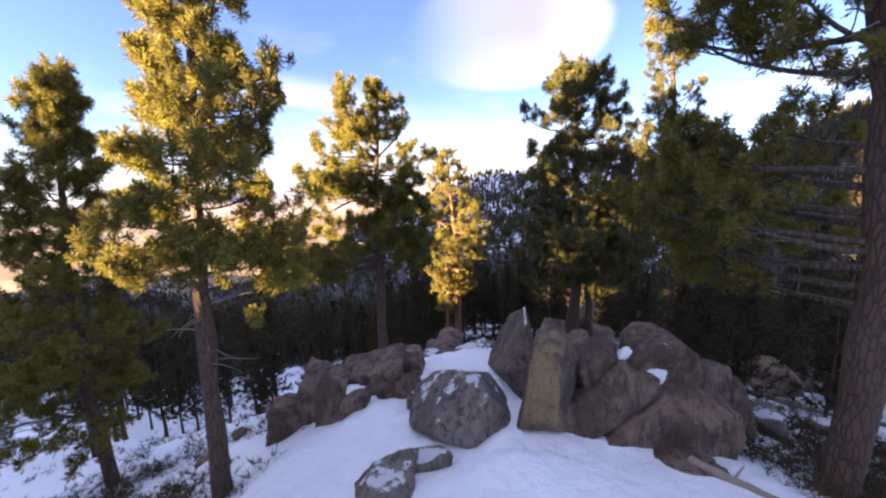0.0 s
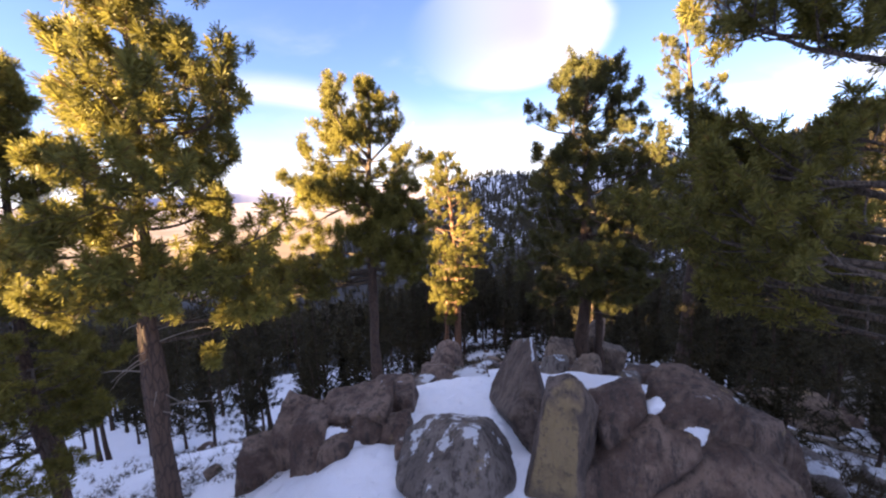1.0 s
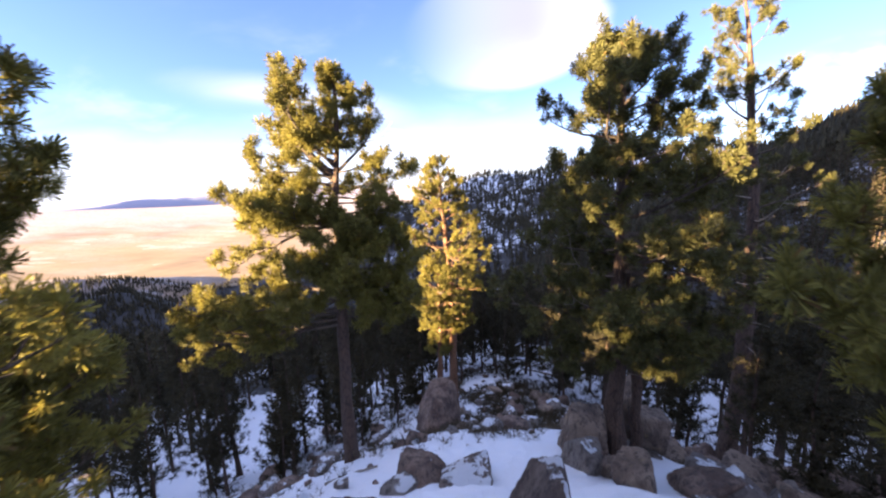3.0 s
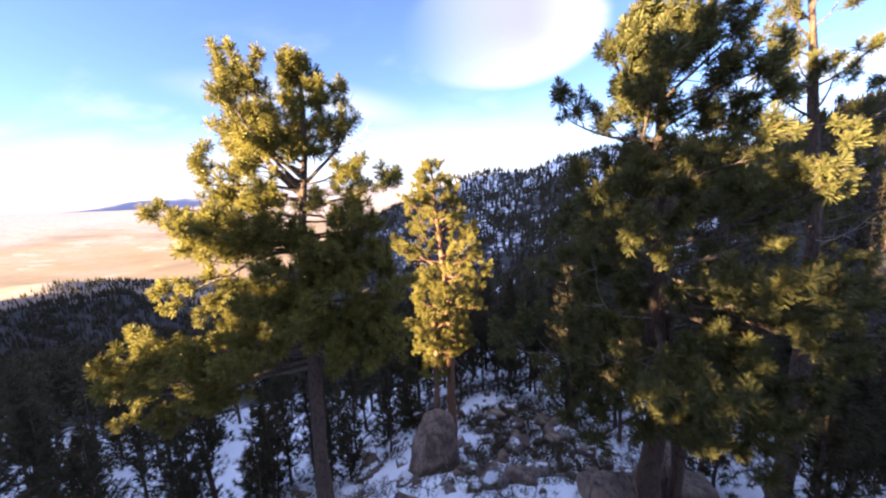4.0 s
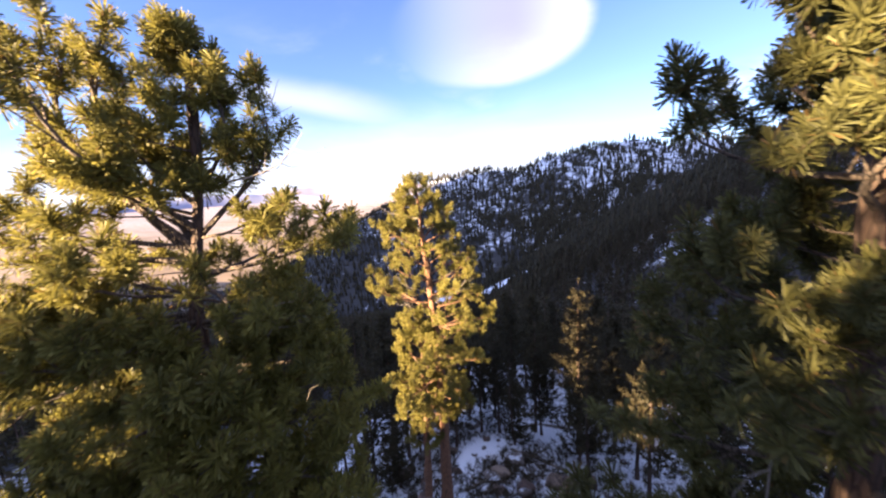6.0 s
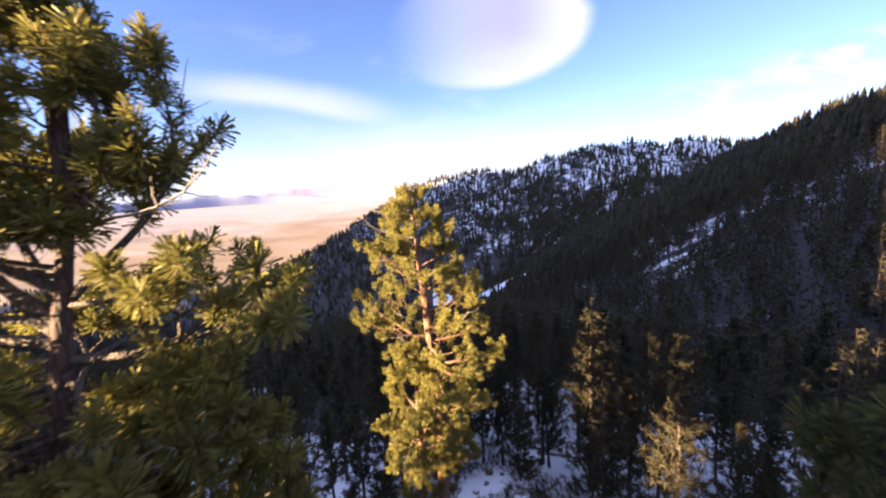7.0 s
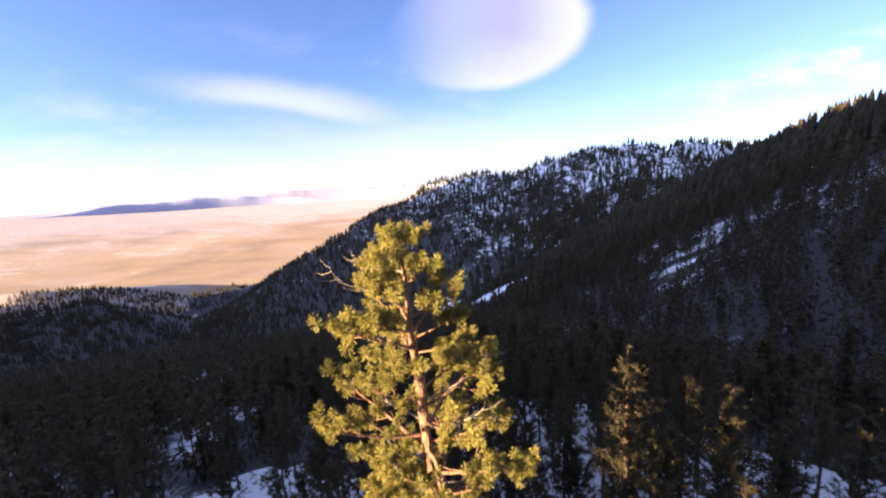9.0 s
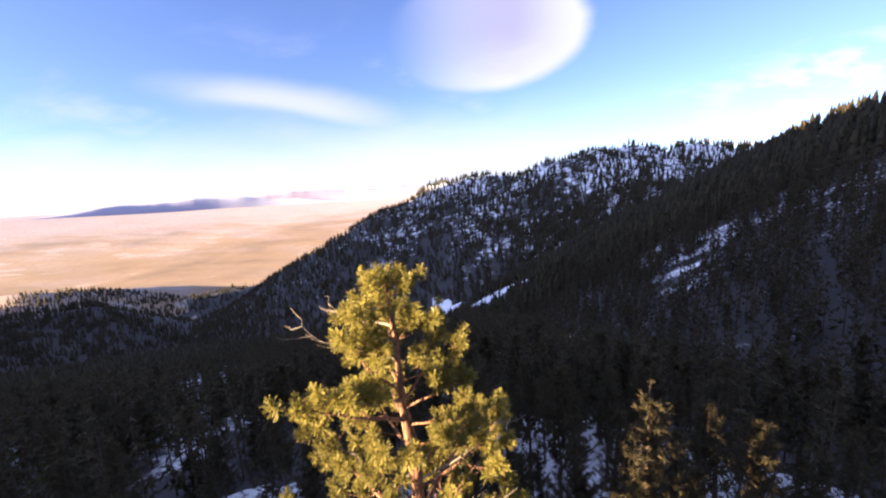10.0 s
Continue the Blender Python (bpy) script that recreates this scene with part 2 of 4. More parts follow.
def needle_material(name, dark, light, dry, wide=1.4):
    m, t, bsdf = material(name)
    geo = node(t, "ShaderNodeNewGeometry")
    island = geo.outputs["Random Per Island"]
    own = node(t, "ShaderNodeObjectInfo").outputs["Random"]
    clump = sums(t, "MULTIPLY_ADD", sums(t, "SUBTRACT", noise_tex(t, geo.outputs["Position"], wide, 4, 0.6), 0.5), 1.8, 0.5)
    k = sums(t, "ADD", sums(t, "MULTIPLY", island, 0.4), sums(t, "ADD", sums(t, "MULTIPLY", own, 0.2), sums(t, "MULTIPLY", clump, 0.4)))
    col = mixed(t, k, dark, light)
    col = mixed(t, step(t, island, 0.93, 0.98), col, dry)
    t.links.new(col, bsdf.inputs["Base Color"])
    bsdf.inputs["Roughness"].default_value = 0.6
    bsdf.inputs["Specular IOR Level"].default_value = 0.25
    out = t.nodes["Material Output"]
    thin = node(t, "ShaderNodeBsdfTranslucent", {0: col})
    blend = node(t, "ShaderNodeMixShader", {0: 0.38, 1: bsdf.outputs[0], 2: thin.outputs[0]})
    t.links.new(blend.outputs[0], out.inputs[0])
    return m


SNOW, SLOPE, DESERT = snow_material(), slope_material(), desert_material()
# distance haze is painted in: bluish hills, paler peaks
HILLS = hills_material("haze_blue_hills", (0.240, 0.264, 0.368), (0.320, 0.320, 0.400))
PEAKS = hills_material("haze_pale_peaks", (0.168, 0.160, 0.240), (0.248, 0.228, 0.288))
ROCK = granite("granite", ((0.130, 0.078, 0.055), (0.300, 0.205, 0.150)), 0.02, -0.08)
ROCK_GREY = granite("grey_granite", ((0.180, 0.145, 0.122), (0.280, 0.238, 0.205)), 0.03, 0.10)
ROCK_SNOWY = granite("snow_patched_granite", ((0.125, 0.088, 0.070), (0.23, 0.175, 0.14)), 0.02, 0.17)
ROCK_GOLD = granite("lichened_granite", ((0.13, 0.095, 0.075), (0.23, 0.17, 0.135)), 0.02, -0.3, (-0.28, -0.95, 0.05))
ROCK_TAN = granite("tan_granite", ((0.20, 0.14, 0.10), (0.38, 0.28, 0.20)), 0.05, -0.2)
ROCK_PALE = granite("pale_granite", ((0.42, 0.36, 0.30), (0.55, 0.48, 0.41)), 0.0, -0.2)
BARK = bark_material("pine_bark", (0.050, 0.031, 0.022), (0.13, 0.078, 0.050))
BARK_RED = bark_material("red_pine_bark", (0.131, 0.062, 0.030), (0.271, 0.135, 0.067))
TWIG = bark_material("twig_bark", (0.060, 0.042, 0.030), (0.15, 0.110, 0.075))
DEAD = wood_material("dead_wood", (0.12, 0.095, 0.07), (0.30, 0.25, 0.20))
NEEDLE = needle_material("pine_needles", (0.029, 0.030, 0.010), (0.312, 0.270, 0.053), (0.129, 0.076, 0.023))
# greener copy of the needles, darkened for the shade on the right-hand pines
NEEDLE_SHADE = needle_material("shaded_green_needles", (0.024, 0.026, 0.012), (0.180, 0.168, 0.046), (0.13, 0.080, 0.026))
# forest shade is put into the colour: dimmer than the sunlit pines' needles
NEEDLE_DIM = needle_material("shaded_forest_needles", (0.014, 0.013, 0.008), (0.086, 0.070, 0.030), (0.085, 0.060, 0.030), 0.22)

# ---- ground: one sheet from the snowy spur to the valley's far side ----
def mesh_of(name, verts, faces, mats, smooth=False, slots=None):
    me = bpy.data.meshes.new(name)
    verts = np.asarray(verts, np.float32)
    faces = np.asarray(faces, np.int32)
    n, k = faces.shape
    me.vertices.add(len(verts))
    me.vertices.foreach_set("co", verts.ravel())
    me.loops.add(n * k)
    me.loops.foreach_set("vertex_index", faces.ravel())
    me.polygons.add(n)
    me.polygons.foreach_set("loop_start", np.arange(0, n * k, k, dtype=np.int32))
    for m in mats:
        me.materials.append(m)
    if slots is not None:
        me.polygons.foreach_set("material_index", np.asarray(slots, np.int32))
    if smooth:
        me.polygons.foreach_set("use_smooth", np.ones(n, bool))
    me.update(calc_edges=True)
    return me


def wave(x, y, scale, seed, octaves=4):
    """Smooth value noise of about -1 to 1, for whole arrays."""
    total, amp, size = 0.0, 1.0, 0.0
    for o in range(octaves):
        px, py = x / scale * 2 ** o + 17.3 * seed, y / scale * 2 ** o - 9.1 * seed
        ix, iy = np.floor(px), np.floor(py)
        fx, fy = px - ix, py - iy
        fx, fy = fx * fx * (3 - 2 * fx), fy * fy * (3 - 2 * fy)

        def h(a, b):
            s = np.sin(a * 127.1 + b * 311.7 + seed * 74.7 + o * 13.3) * 43758.5453
            return 2 * (s - np.floor(s)) - 1
        total = total + amp * ((h(ix, iy) * (1 - fx) + h(ix + 1, iy) * fx) * (1 - fy) + (h(ix, iy + 1) * (1 - fx) + h(ix + 1, iy + 1) * fx) * fy)
        size, amp = size + amp, amp * 0.5
    return total / size * 1.6


def spine(x, y, points, slope, power=1.0):
    """The height of a ridge whose crest runs through points and whose flanks fall by slope."""
    best = np.full(np.shape(x), -1e6)
    for (x0, y0, z0), (x1, y1, z1) in zip(points, points[1:]):
        dx, dy = x1 - x0, y1 - y0
        k = np.clip(((x - x0) * dx + (y - y0) * dy) / (dx * dx + dy * dy), 0, 1)
        d = np.hypot(x - x0 - k * dx, y - y0 - k * dy)
        best = np.maximum(best, z0 + k * (z1 - z0) - slope * d ** power)
    return best


def blend_max(a, b, soft):
    d = np.clip(0.5 + (a - b) / (2 * soft), 0, 1)
    return b + (a - b) * d + soft * d * (1 - d)


FAR_RIDGE = [(760, 560, 20), (498, 649, 46), (438, 668, 60), (298, 711, 79), (247, 741, 73), (105, 815, 48), (-72, 869, 29),
             (-163, 887, -48), (-322, 916, -122), (-557, 912, -196), (-732, 908, -224), (-900, 880, -262)]
NEAR_RIDGE = [(235, 120, 62), (243, 246, 44), (259, 301, 41), (262, 351, 25), (195, 372, -30), (135, 378, -66), (56, 347, -89), (-40, 330, -125)]
LEFT_SPUR = [(-1150, 380, -160), (-905, 470, -178), (-800, 510, -176), (-770, 520, -152), (-684, 606, -150)]
# unseen ridge behind: crest along its length, knolls and passes set to shade trees
SHADE_ACROSS = [-3000, -1400, -1228, -1162, -1067, -939, -826, -617, -423, -238, -199, -144, -68, -38, -30.6, -29.6, -25.2, -24.9, -24.3, -23.9, -20.7, -20.55, -18.95, -18.8, -18.2, -18.0, -16.9, -16.8, -16.6, -13.3, -13.15, -12.75, -12.65, -12.1, -12.0, -11.85, -11.8, -11.35, -11.3, -10.7, -9.7, -9.4, -8, -6, -4.9, -4.6, -2, 2, 8, 400]
SHADE_HEIGHT = [-500, -340, -265, -205, -150, -80, 60, 165, 205, 180, 110, 98, 105, 60, 14, -2, -2, 5, 5, -3, -3, 4.8, 4.8, 11, 11, 2.5, 2.5, 6, 13, 13, 0.4, 0.4, 5, 5, 2, 2, 8, 8, 2, 2, 5.5, 11, 11, 9, 9, 18, 20, 45, 110, 140]
SNOW_GULLY = [(-40, 470, 0), (-11, 444, 0), (12, 400, 0), (30, 368, 0), (62, 352, 0)]
SCRUB_HILL = [(-1500, 700, -170), (-1069, 790, -170), (-960, 860, -198)]


def ground(x, y):
    """Height of the ground at x, y (arrays or numbers)."""
    x, y = np.asarray(x, float), np.asarray(y, float)
    crest = np.interp(y, [-60, 2, 6, 8.5, 12, 15, 18, 22, 28, 36, 53, 100, 150, 320, 700], [5, 0.6, -0.30, -0.74, -0.85, -1.2, -2.5, -4.6, -8.6, -11.2, -15.8, -30, -46, -97, -215])
    left = np.logaddexp(0, (-1.0 - x) / 1.2) * 1.2
    right = np.logaddexp(0, (x - 6.9) / 1.0) * 1.0
    r = np.hypot(x, y - 14)
    rough = 0.19 * wave(x, y, 3.2, 1, 3) + 0.075 * wave(x, y, 0.9, 9, 3) * np.clip((26 - r) / 8, 0, 1) + 0.04 * wave(x, y, 0.42, 15, 2) * np.clip((14 - r) / 6, 0, 1) + 0.45 * wave(x, y, 11, 2, 3) * np.clip((r - 8) / 25, 0, 1) + 2.2 * wave(x, y, 60, 3, 3) * np.clip((r - 40) / 100, 0, 1)
    local = crest - 0.45 * left + 0.34 * np.logaddexp(0, (-14 - x) / 3) * 3 - 0.45 * np.minimum(right, 2.0) - 0.17 * np.maximum(right - 2.0, 0) + rough
    for cx, cy, size, rise in ((-2.1, 11.0, 0.75, 0.30), (0.2, 12.6, 1.3, 0.18), (4.6, 11.2, 1.0, 0.35), (5.4, 13.3, 1.6, 0.55), (2.2, 7.6, 1.6, 0.20), (8.8, 13.0, 1.4, 0.25)):
        local = local + rise * np.exp(-((x - cx) ** 2 + (y - cy) ** 2) / size ** 2)      # drifts
    big = 9.0 * wave(x, y, 170, 4, 4)
    gully = 14.0 * np.abs(wave(x + 0.25 * y, y * 0.35, 75, 6, 2)) - 5
    hills = np.maximum(spine(x, y, FAR_RIDGE, 0.50) + 0.8 * big - gully * np.clip((r - 300) / 200, 0, 1), spine(x, y, NEAR_RIDGE, 0.56) + 0.35 * big - 0.4 * gully)
    hills = np.maximum(hills, spine(x, y, LEFT_SPUR, 0.55) + 0.25 * big)
    hills = np.maximum(hills, spine(x, y, SCRUB_HILL, 0.22) + 0.4 * big)
    z = blend_max(local, hills, 6.0)
    # the unseen shading ridge, laid square across the sun's direction
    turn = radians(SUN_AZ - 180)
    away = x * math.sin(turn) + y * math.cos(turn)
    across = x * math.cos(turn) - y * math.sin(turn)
    behind = np.interp(across, SHADE_ACROSS, SHADE_HEIGHT) 
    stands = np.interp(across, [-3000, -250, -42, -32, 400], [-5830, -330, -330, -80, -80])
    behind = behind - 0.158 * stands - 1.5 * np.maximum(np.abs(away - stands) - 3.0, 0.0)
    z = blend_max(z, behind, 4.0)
    floor = -262 + 285 * np.clip((r - 1500) / 3300, 0, 1) ** 1.6 + 1.5 * wave(x, y, 500, 7, 3)
    z = blend_max(z, floor, 5.0)
    return z


def build_ground():
    rows = [0.02]
    r = 0.5
    while r < 4850:
        rows.append(r)
        r *= 1.034
    rows = np.array(rows + [4850.0])
    n = 460
    ang = np.arange(n) * 2 * np.pi / n
    x = rows[:, None] * np.sin(ang)[None, :]
    y = 14 + rows[:, None] * np.cos(ang)[None, :]
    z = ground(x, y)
    verts = np.stack([x, y, z], -1).reshape(-1, 3)
    i, j = np.meshgrid(np.arange(0, len(rows) - 1), np.arange(n), indexing="ij")
    j2 = (j + 1) % n
    faces = np.stack([i * n + j, (i + 1) * n + j, (i + 1) * n + j2, i * n + j2], -1).reshape(-1, 4)
    faces = faces[:, ::-1]
    ctr = verts[faces].mean(1)
    cr = np.hypot(ctr[:, 0], ctr[:, 1] - 14)
    floor = -262 + 285 * np.clip((cr - 1500) / 3300, 0, 1) ** 1.6
    slots = np.where(cr < 54 + 12 * wave(ctr[:, 0], ctr[:, 1], 25, 51, 3), 0, 1)
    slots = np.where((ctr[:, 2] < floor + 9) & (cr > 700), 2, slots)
    gully = spine(ctr[:, 0], ctr[:, 1], SNOW_GULLY, 1.0) + 4 * wave(ctr[:, 0], ctr[:, 1], 14, 52, 3) > -9
    slots = np.where(gully, 0, slots)
    scrub = spine(ctr[:, 0], ctr[:, 1], SCRUB_HILL, 0.22)
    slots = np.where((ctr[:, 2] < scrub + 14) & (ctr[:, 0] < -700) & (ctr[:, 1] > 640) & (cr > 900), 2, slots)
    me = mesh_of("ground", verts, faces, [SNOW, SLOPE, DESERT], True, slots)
    ob = new("ground", me)
    tagged(ob, "snow-covered mountain spur falling to a dry tan valley", "ground", kind="structure")


build_ground()


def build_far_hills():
    """Ranges on the far side of the valley, haze put into their colour: a low blue one, and pale peaks beyond."""
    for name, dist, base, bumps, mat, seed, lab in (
            ("backdrop_hills", 4600, -140, ((-0.80, 0.06, 66), (-0.72, 0.05, 56), (-0.655, 0.05, 76), (-0.57, 0.07, 92), (-0.44, 0.08, 60)), HILLS, 11, "low haze-blue hills on the far side of the valley"),
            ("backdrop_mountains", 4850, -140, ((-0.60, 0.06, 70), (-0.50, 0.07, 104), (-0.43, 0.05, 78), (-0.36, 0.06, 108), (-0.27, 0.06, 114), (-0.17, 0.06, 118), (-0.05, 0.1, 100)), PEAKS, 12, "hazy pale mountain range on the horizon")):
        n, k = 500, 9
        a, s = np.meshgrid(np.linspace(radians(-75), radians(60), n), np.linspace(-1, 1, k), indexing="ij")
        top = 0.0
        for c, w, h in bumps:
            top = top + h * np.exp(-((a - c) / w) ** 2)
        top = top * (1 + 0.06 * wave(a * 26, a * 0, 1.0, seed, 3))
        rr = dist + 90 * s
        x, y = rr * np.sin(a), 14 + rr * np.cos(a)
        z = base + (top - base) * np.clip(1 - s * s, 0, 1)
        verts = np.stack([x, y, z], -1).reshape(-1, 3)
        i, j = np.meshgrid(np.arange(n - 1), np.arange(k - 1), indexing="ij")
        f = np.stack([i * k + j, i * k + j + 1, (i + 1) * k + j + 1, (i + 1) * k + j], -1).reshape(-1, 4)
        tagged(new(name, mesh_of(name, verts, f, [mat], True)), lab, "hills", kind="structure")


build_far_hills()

# ---- boulders ----
def part(name, me, parent, label=""):
    ob = new(name, me)
    ob.parent = parent
    if label:
        tagged(ob, label)
    return ob


def boulder_mesh(size, seed, power=20.0, cuts=3, detail=4, faces=(), wear=1.0):
    """A weathered block: flat faces that meet in worn edges, with hollows, ledges and pitting.
    faces: chosen faces (nx, ny, nz, distance) beside the six of the box and a few chance ones; power: how sharp the edges are."""
    rnd = np.random.RandomState(seed)
    bm = bmesh.new()
    bmesh.ops.create_icosphere(bm, subdivisions=detail, radius=1.0)
    normals = [(1, 0, 0), (-1, 0, 0), (0, 1, 0), (0, -1, 0), (0, 0, 1), (0, 0, -1)]
    dist = [1.0] * 6
    for f in faces:
        normals.append(f[:3])
        dist.append(f[3])
    for _ in range(cuts):
        normals.append((rnd.uniform(-1, 1), rnd.uniform(-1, 0.6), rnd.uniform(-0.3, 0.9)))
        dist.append(rnd.uniform(0.86, 1.05))
    n = np.array(normals, float)
    n += np.where(np.arange(len(n))[:, None] < 6, 0.13, 0.04) * rnd.normal(size=n.shape)
    n /= np.linalg.norm(n, axis=1)[:, None]
    d = np.array([v.co[:] for v in bm.verts])
    d /= np.linalg.norm(d, axis=1)[:, None]
    r = (np.maximum(0, d @ n.T / np.array(dist)) ** (power * 2.2)).sum(1) ** (-1 / (power * 2.2))
    p = d * r[:, None]
    off = Vector((seed * 3.7, seed * 1.9, -seed * 2.3))
    half = np.array(size, float) / 2
    big = half.max()
    ledge = Vector(rnd.normal(size=3)).normalized()
    for v, q in zip(bm.verts, p):
        w = Vector(q * half)
        o = w / big
        grow = 0.045 * noise.noise(o * 1.5 + off) + 0.045 * noise.noise(o * 3.4 + off) + 0.042 * noise.noise(o * 7.5 + off) + 0.024 * noise.noise(o * 17 + off)
        lay = o.dot(ledge) * 3.1 + 0.5 * noise.noise(o * 1.3 + off)
        grow += 0.020 * math.sin(6.28 * lay) * abs(noise.noise(o * 0.9 - off))
        v.co = w * (1 + wear * grow)
    me = bpy.data.meshes.new("boulder")
    bm.to_mesh(me)
    bm.free()
    me.polygons.foreach_set("use_smooth", np.ones(len(me.polygons), bool))
    return me


def boulder(label, at, half, mat, seed, power=9.0, cuts=2, turn=(0, 0, 0), group="boulders on the spur", faces=(), wear=1.0):
    me = boulder_mesh([2 * h for h in half], seed, power, cuts, 5 if max(half) > 0.7 else 4, faces, wear)
    me.materials.append(mat)
    ob = new("boulder", me)
    ob.matrix_world = pose(*at, *turn)
    return tagged(ob, label, "boulder", group)


boulder("rounded grey granite boulder dusted with thin snow", (0.60, 9.85, -0.52), (1.36, 1.25, 1.05), ROCK_GREY, 3, 10, 0,
        faces=((-0.70, -0.1, 0.71, 0.52), (0.05, 0.42, 0.90, 0.80), (0.88, 0.1, 0.46, 0.80), (-0.12, -0.74, 0.66, 0.74), (-0.25, -0.62, -0.74, 0.70), (0.55, -0.45, -0.70, 0.78), (0.72, -0.66, 0.1, 0.90), (-0.72, -0.66, -0.1, 0.90)), wear=0.6)
boulder("tall upright granite boulder with yellow lichen", (2.86, 9.45, 0.45), (0.60, 0.66, 1.40), ROCK_GOLD, 8, 12, 0, (0, 3, -17),
        faces=((0.05, -0.99, 0.10, 0.84), (0.90, -0.42, 0.12, 0.74), (-0.9, 0, 0.25, 0.9), (0.1, -0.55, 0.83, 0.92), (0, 0.6, 0.8, 0.84), (0.1, -0.5, -0.85, 0.92), (0.6, 0, 0.8, 0.98)), wear=0.8)
boulder("long leaning brown boulder with snow on its face", (2.36, 12.1, -0.06), (1.0, 1.75, 1.75), ROCK_SNOWY, 12, 15, 0, (0, 4, -3),
        faces=((-0.80, -0.10, 0.60, 0.36), (0.90, -0.10, 0.42, 0.50), (0.05, -0.78, 0.62, 0.70), (0, 0.45, 0.89, 0.80), (-0.6, -0.5, -0.62, 0.62)))
boulder("split block of brown granite behind the tall boulder", (4.02, 9.80, 0.70), (0.52, 0.50, 0.66), ROCK, 15, 14, 1, (0, -14, 4), faces=((-0.5, -0.1, 0.86, 0.98), (0, -0.4, 0.9, 0.95)))
boulder("slanting slab of granite leaning across the stack", (3.92, 9.42, 0.10), (1.22, 0.48, 0.40), ROCK, 22, 14, 1, (0, -43, 2), faces=((-0.5, -0.8, 0.2, 0.92),))
boulder("broad capping block of brown granite", (5.40, 9.90, 0.96), (0.78, 0.60, 0.62), ROCK, 19, 11, 1, (0, -8, 6), faces=((-0.7, -0.1, 0.7, 0.98), (0.7, -0.1, 0.7, 0.95)))
boulder("large weathered granite block at the stack's foot", (5.52, 9.45, -0.26), (1.32, 0.70, 0.82), ROCK, 27, 12, 1, (0, 0, 5), faces=((-0.78, -0.15, 0.6, 0.80), (0.6, -0.2, 0.77, 1.02), (0, -0.8, 0.5, 0.98)))
boulder("upright brown block at the stack's side", (6.42, 9.95, -0.10), (0.68, 0.60, 0.90), ROCK, 35, 12, 2, (0, 10, -8))
boulder("dark shaded block at the stack's end", (7.50, 10.6, -1.10), (0.74, 0.65, 1.2), ROCK, 39, 11, 2, (0, 8, 12), faces=((0.7, -0.2, 0.6, 0.8),))
boulder("half-buried block beside the leaning boulder", (3.60, 11.6, -0.65), (0.45, 0.45, 0.45), ROCK, 47, 9, 3)
boulder("small brown block at the end of the low outcrop", (-5.40, 11.8, -2.60), (0.60, 0.66, 0.85), ROCK, 51, 11, 2, (0, 6, 10))
boulder("wide blocky slab of the low outcrop", (-4.28, 12.1, -2.06), (0.88, 0.68, 1.12), ROCK, 55, 16, 0, (0, -3, -6), faces=((-0.85, -0.2, 0.4, 0.94),))
boulder("upright block in the low outcrop", (-3.55, 11.4, -1.72), (0.44, 0.55, 1.05), ROCK, 59, 16, 0, (-4, 5, 4), faces=((0, -0.75, 0.65, 0.95),))
boulder("stubby block rising from the snow", (-2.70, 11.15, -1.38), (0.46, 0.40, 0.55), ROCK, 63, 13, 1, (0, 4, 0), faces=((-0.6, -0.2, 0.77, 0.88),))
boulder("long flat-topped granite slab", (-2.42, 12.25, -1.02), (0.95, 0.62, 0.55), ROCK, 67, 16, 0, (0, -7, 3))
boulder("smooth round grey boulder", (-1.68, 13.4, -1.38), (0.80, 0.72, 0.72), ROCK, 71, 5, 1, wear=0.6)
boulder("small block in the gap of the outcrop", (-1.98, 11.6, -1.12), (0.44, 0.38, 0.42), ROCK, 75, 12, 2, (0, 15, 10))
boulder("small block in the gap of the outcrop", (-1.15, 11.65, -1.14), (0.42, 0.40, 0.40), ROCK, 79, 11, 2, (0, -10, 0))
boulder("small stone beside the grey boulder", (-0.72, 10.9, -0.98), (0.28, 0.24, 0.20), ROCK, 80, 9, 2)
boulder("low rock breaking through the snow", (-0.75, 7.35, -0.72), (0.60, 0.50, 0.40), ROCK_GREY, 83, 8, 2, (0, 0, 30))
boulder("low rock breaking through the snow", (-0.25, 8.30, -0.92), (0.60, 0.36, 0.32), ROCK_GREY, 87, 8, 2, (0, -8, 20))
boulder("flat dark rock at the foot of the stack", (5.35, 8.35, -0.95), (0.55, 0.42, 0.34), ROCK, 91, 9, 2)
boulder("pointed rock standing out of the snow", (-0.45, 16.1, -2.12), (0.85, 0.75, 0.55), ROCK, 95, 10, 1, faces=((-0.6, -0.3, 0.74, 0.80), (0.75, -0.2, 0.62, 0.72)))
boulder("low flat rock with a cap of snow", (0.80, 15.9, -1.95), (0.72, 0.70, 0.40), ROCK_SNOWY, 96, 9, 1)
boulder("pointed boulder at the foot of the twin pine", (-1.35, 27.4, -7.75), (1.45, 1.15, 1.85), ROCK, 99, 9, 1,
        faces=((-0.78, -0.25, 0.58, 0.62), (0.88, -0.25, 0.40, 0.70), (-0.1, -0.85, 0.5, 0.74)))
boulder("sunlit brown rock near the big pine", (4.95, 19.0, -2.55), (0.68, 0.60, 0.82), ROCK_TAN, 103, 9, 2, (0, 4, 0))
boulder("sunlit tan rock near the big pine", (6.62, 20.0, -2.15), (0.42, 0.50, 0.90), ROCK_TAN, 107, 9, 2, (0, 14, 0), faces=((-0.6, -0.2, 0.77, 0.8),))
boulder("sunlit tan rock near the big pine", (7.35, 19.8, -2.75), (0.85, 0.60, 0.58), ROCK_TAN, 111, 9, 2, (0, 22, 10))
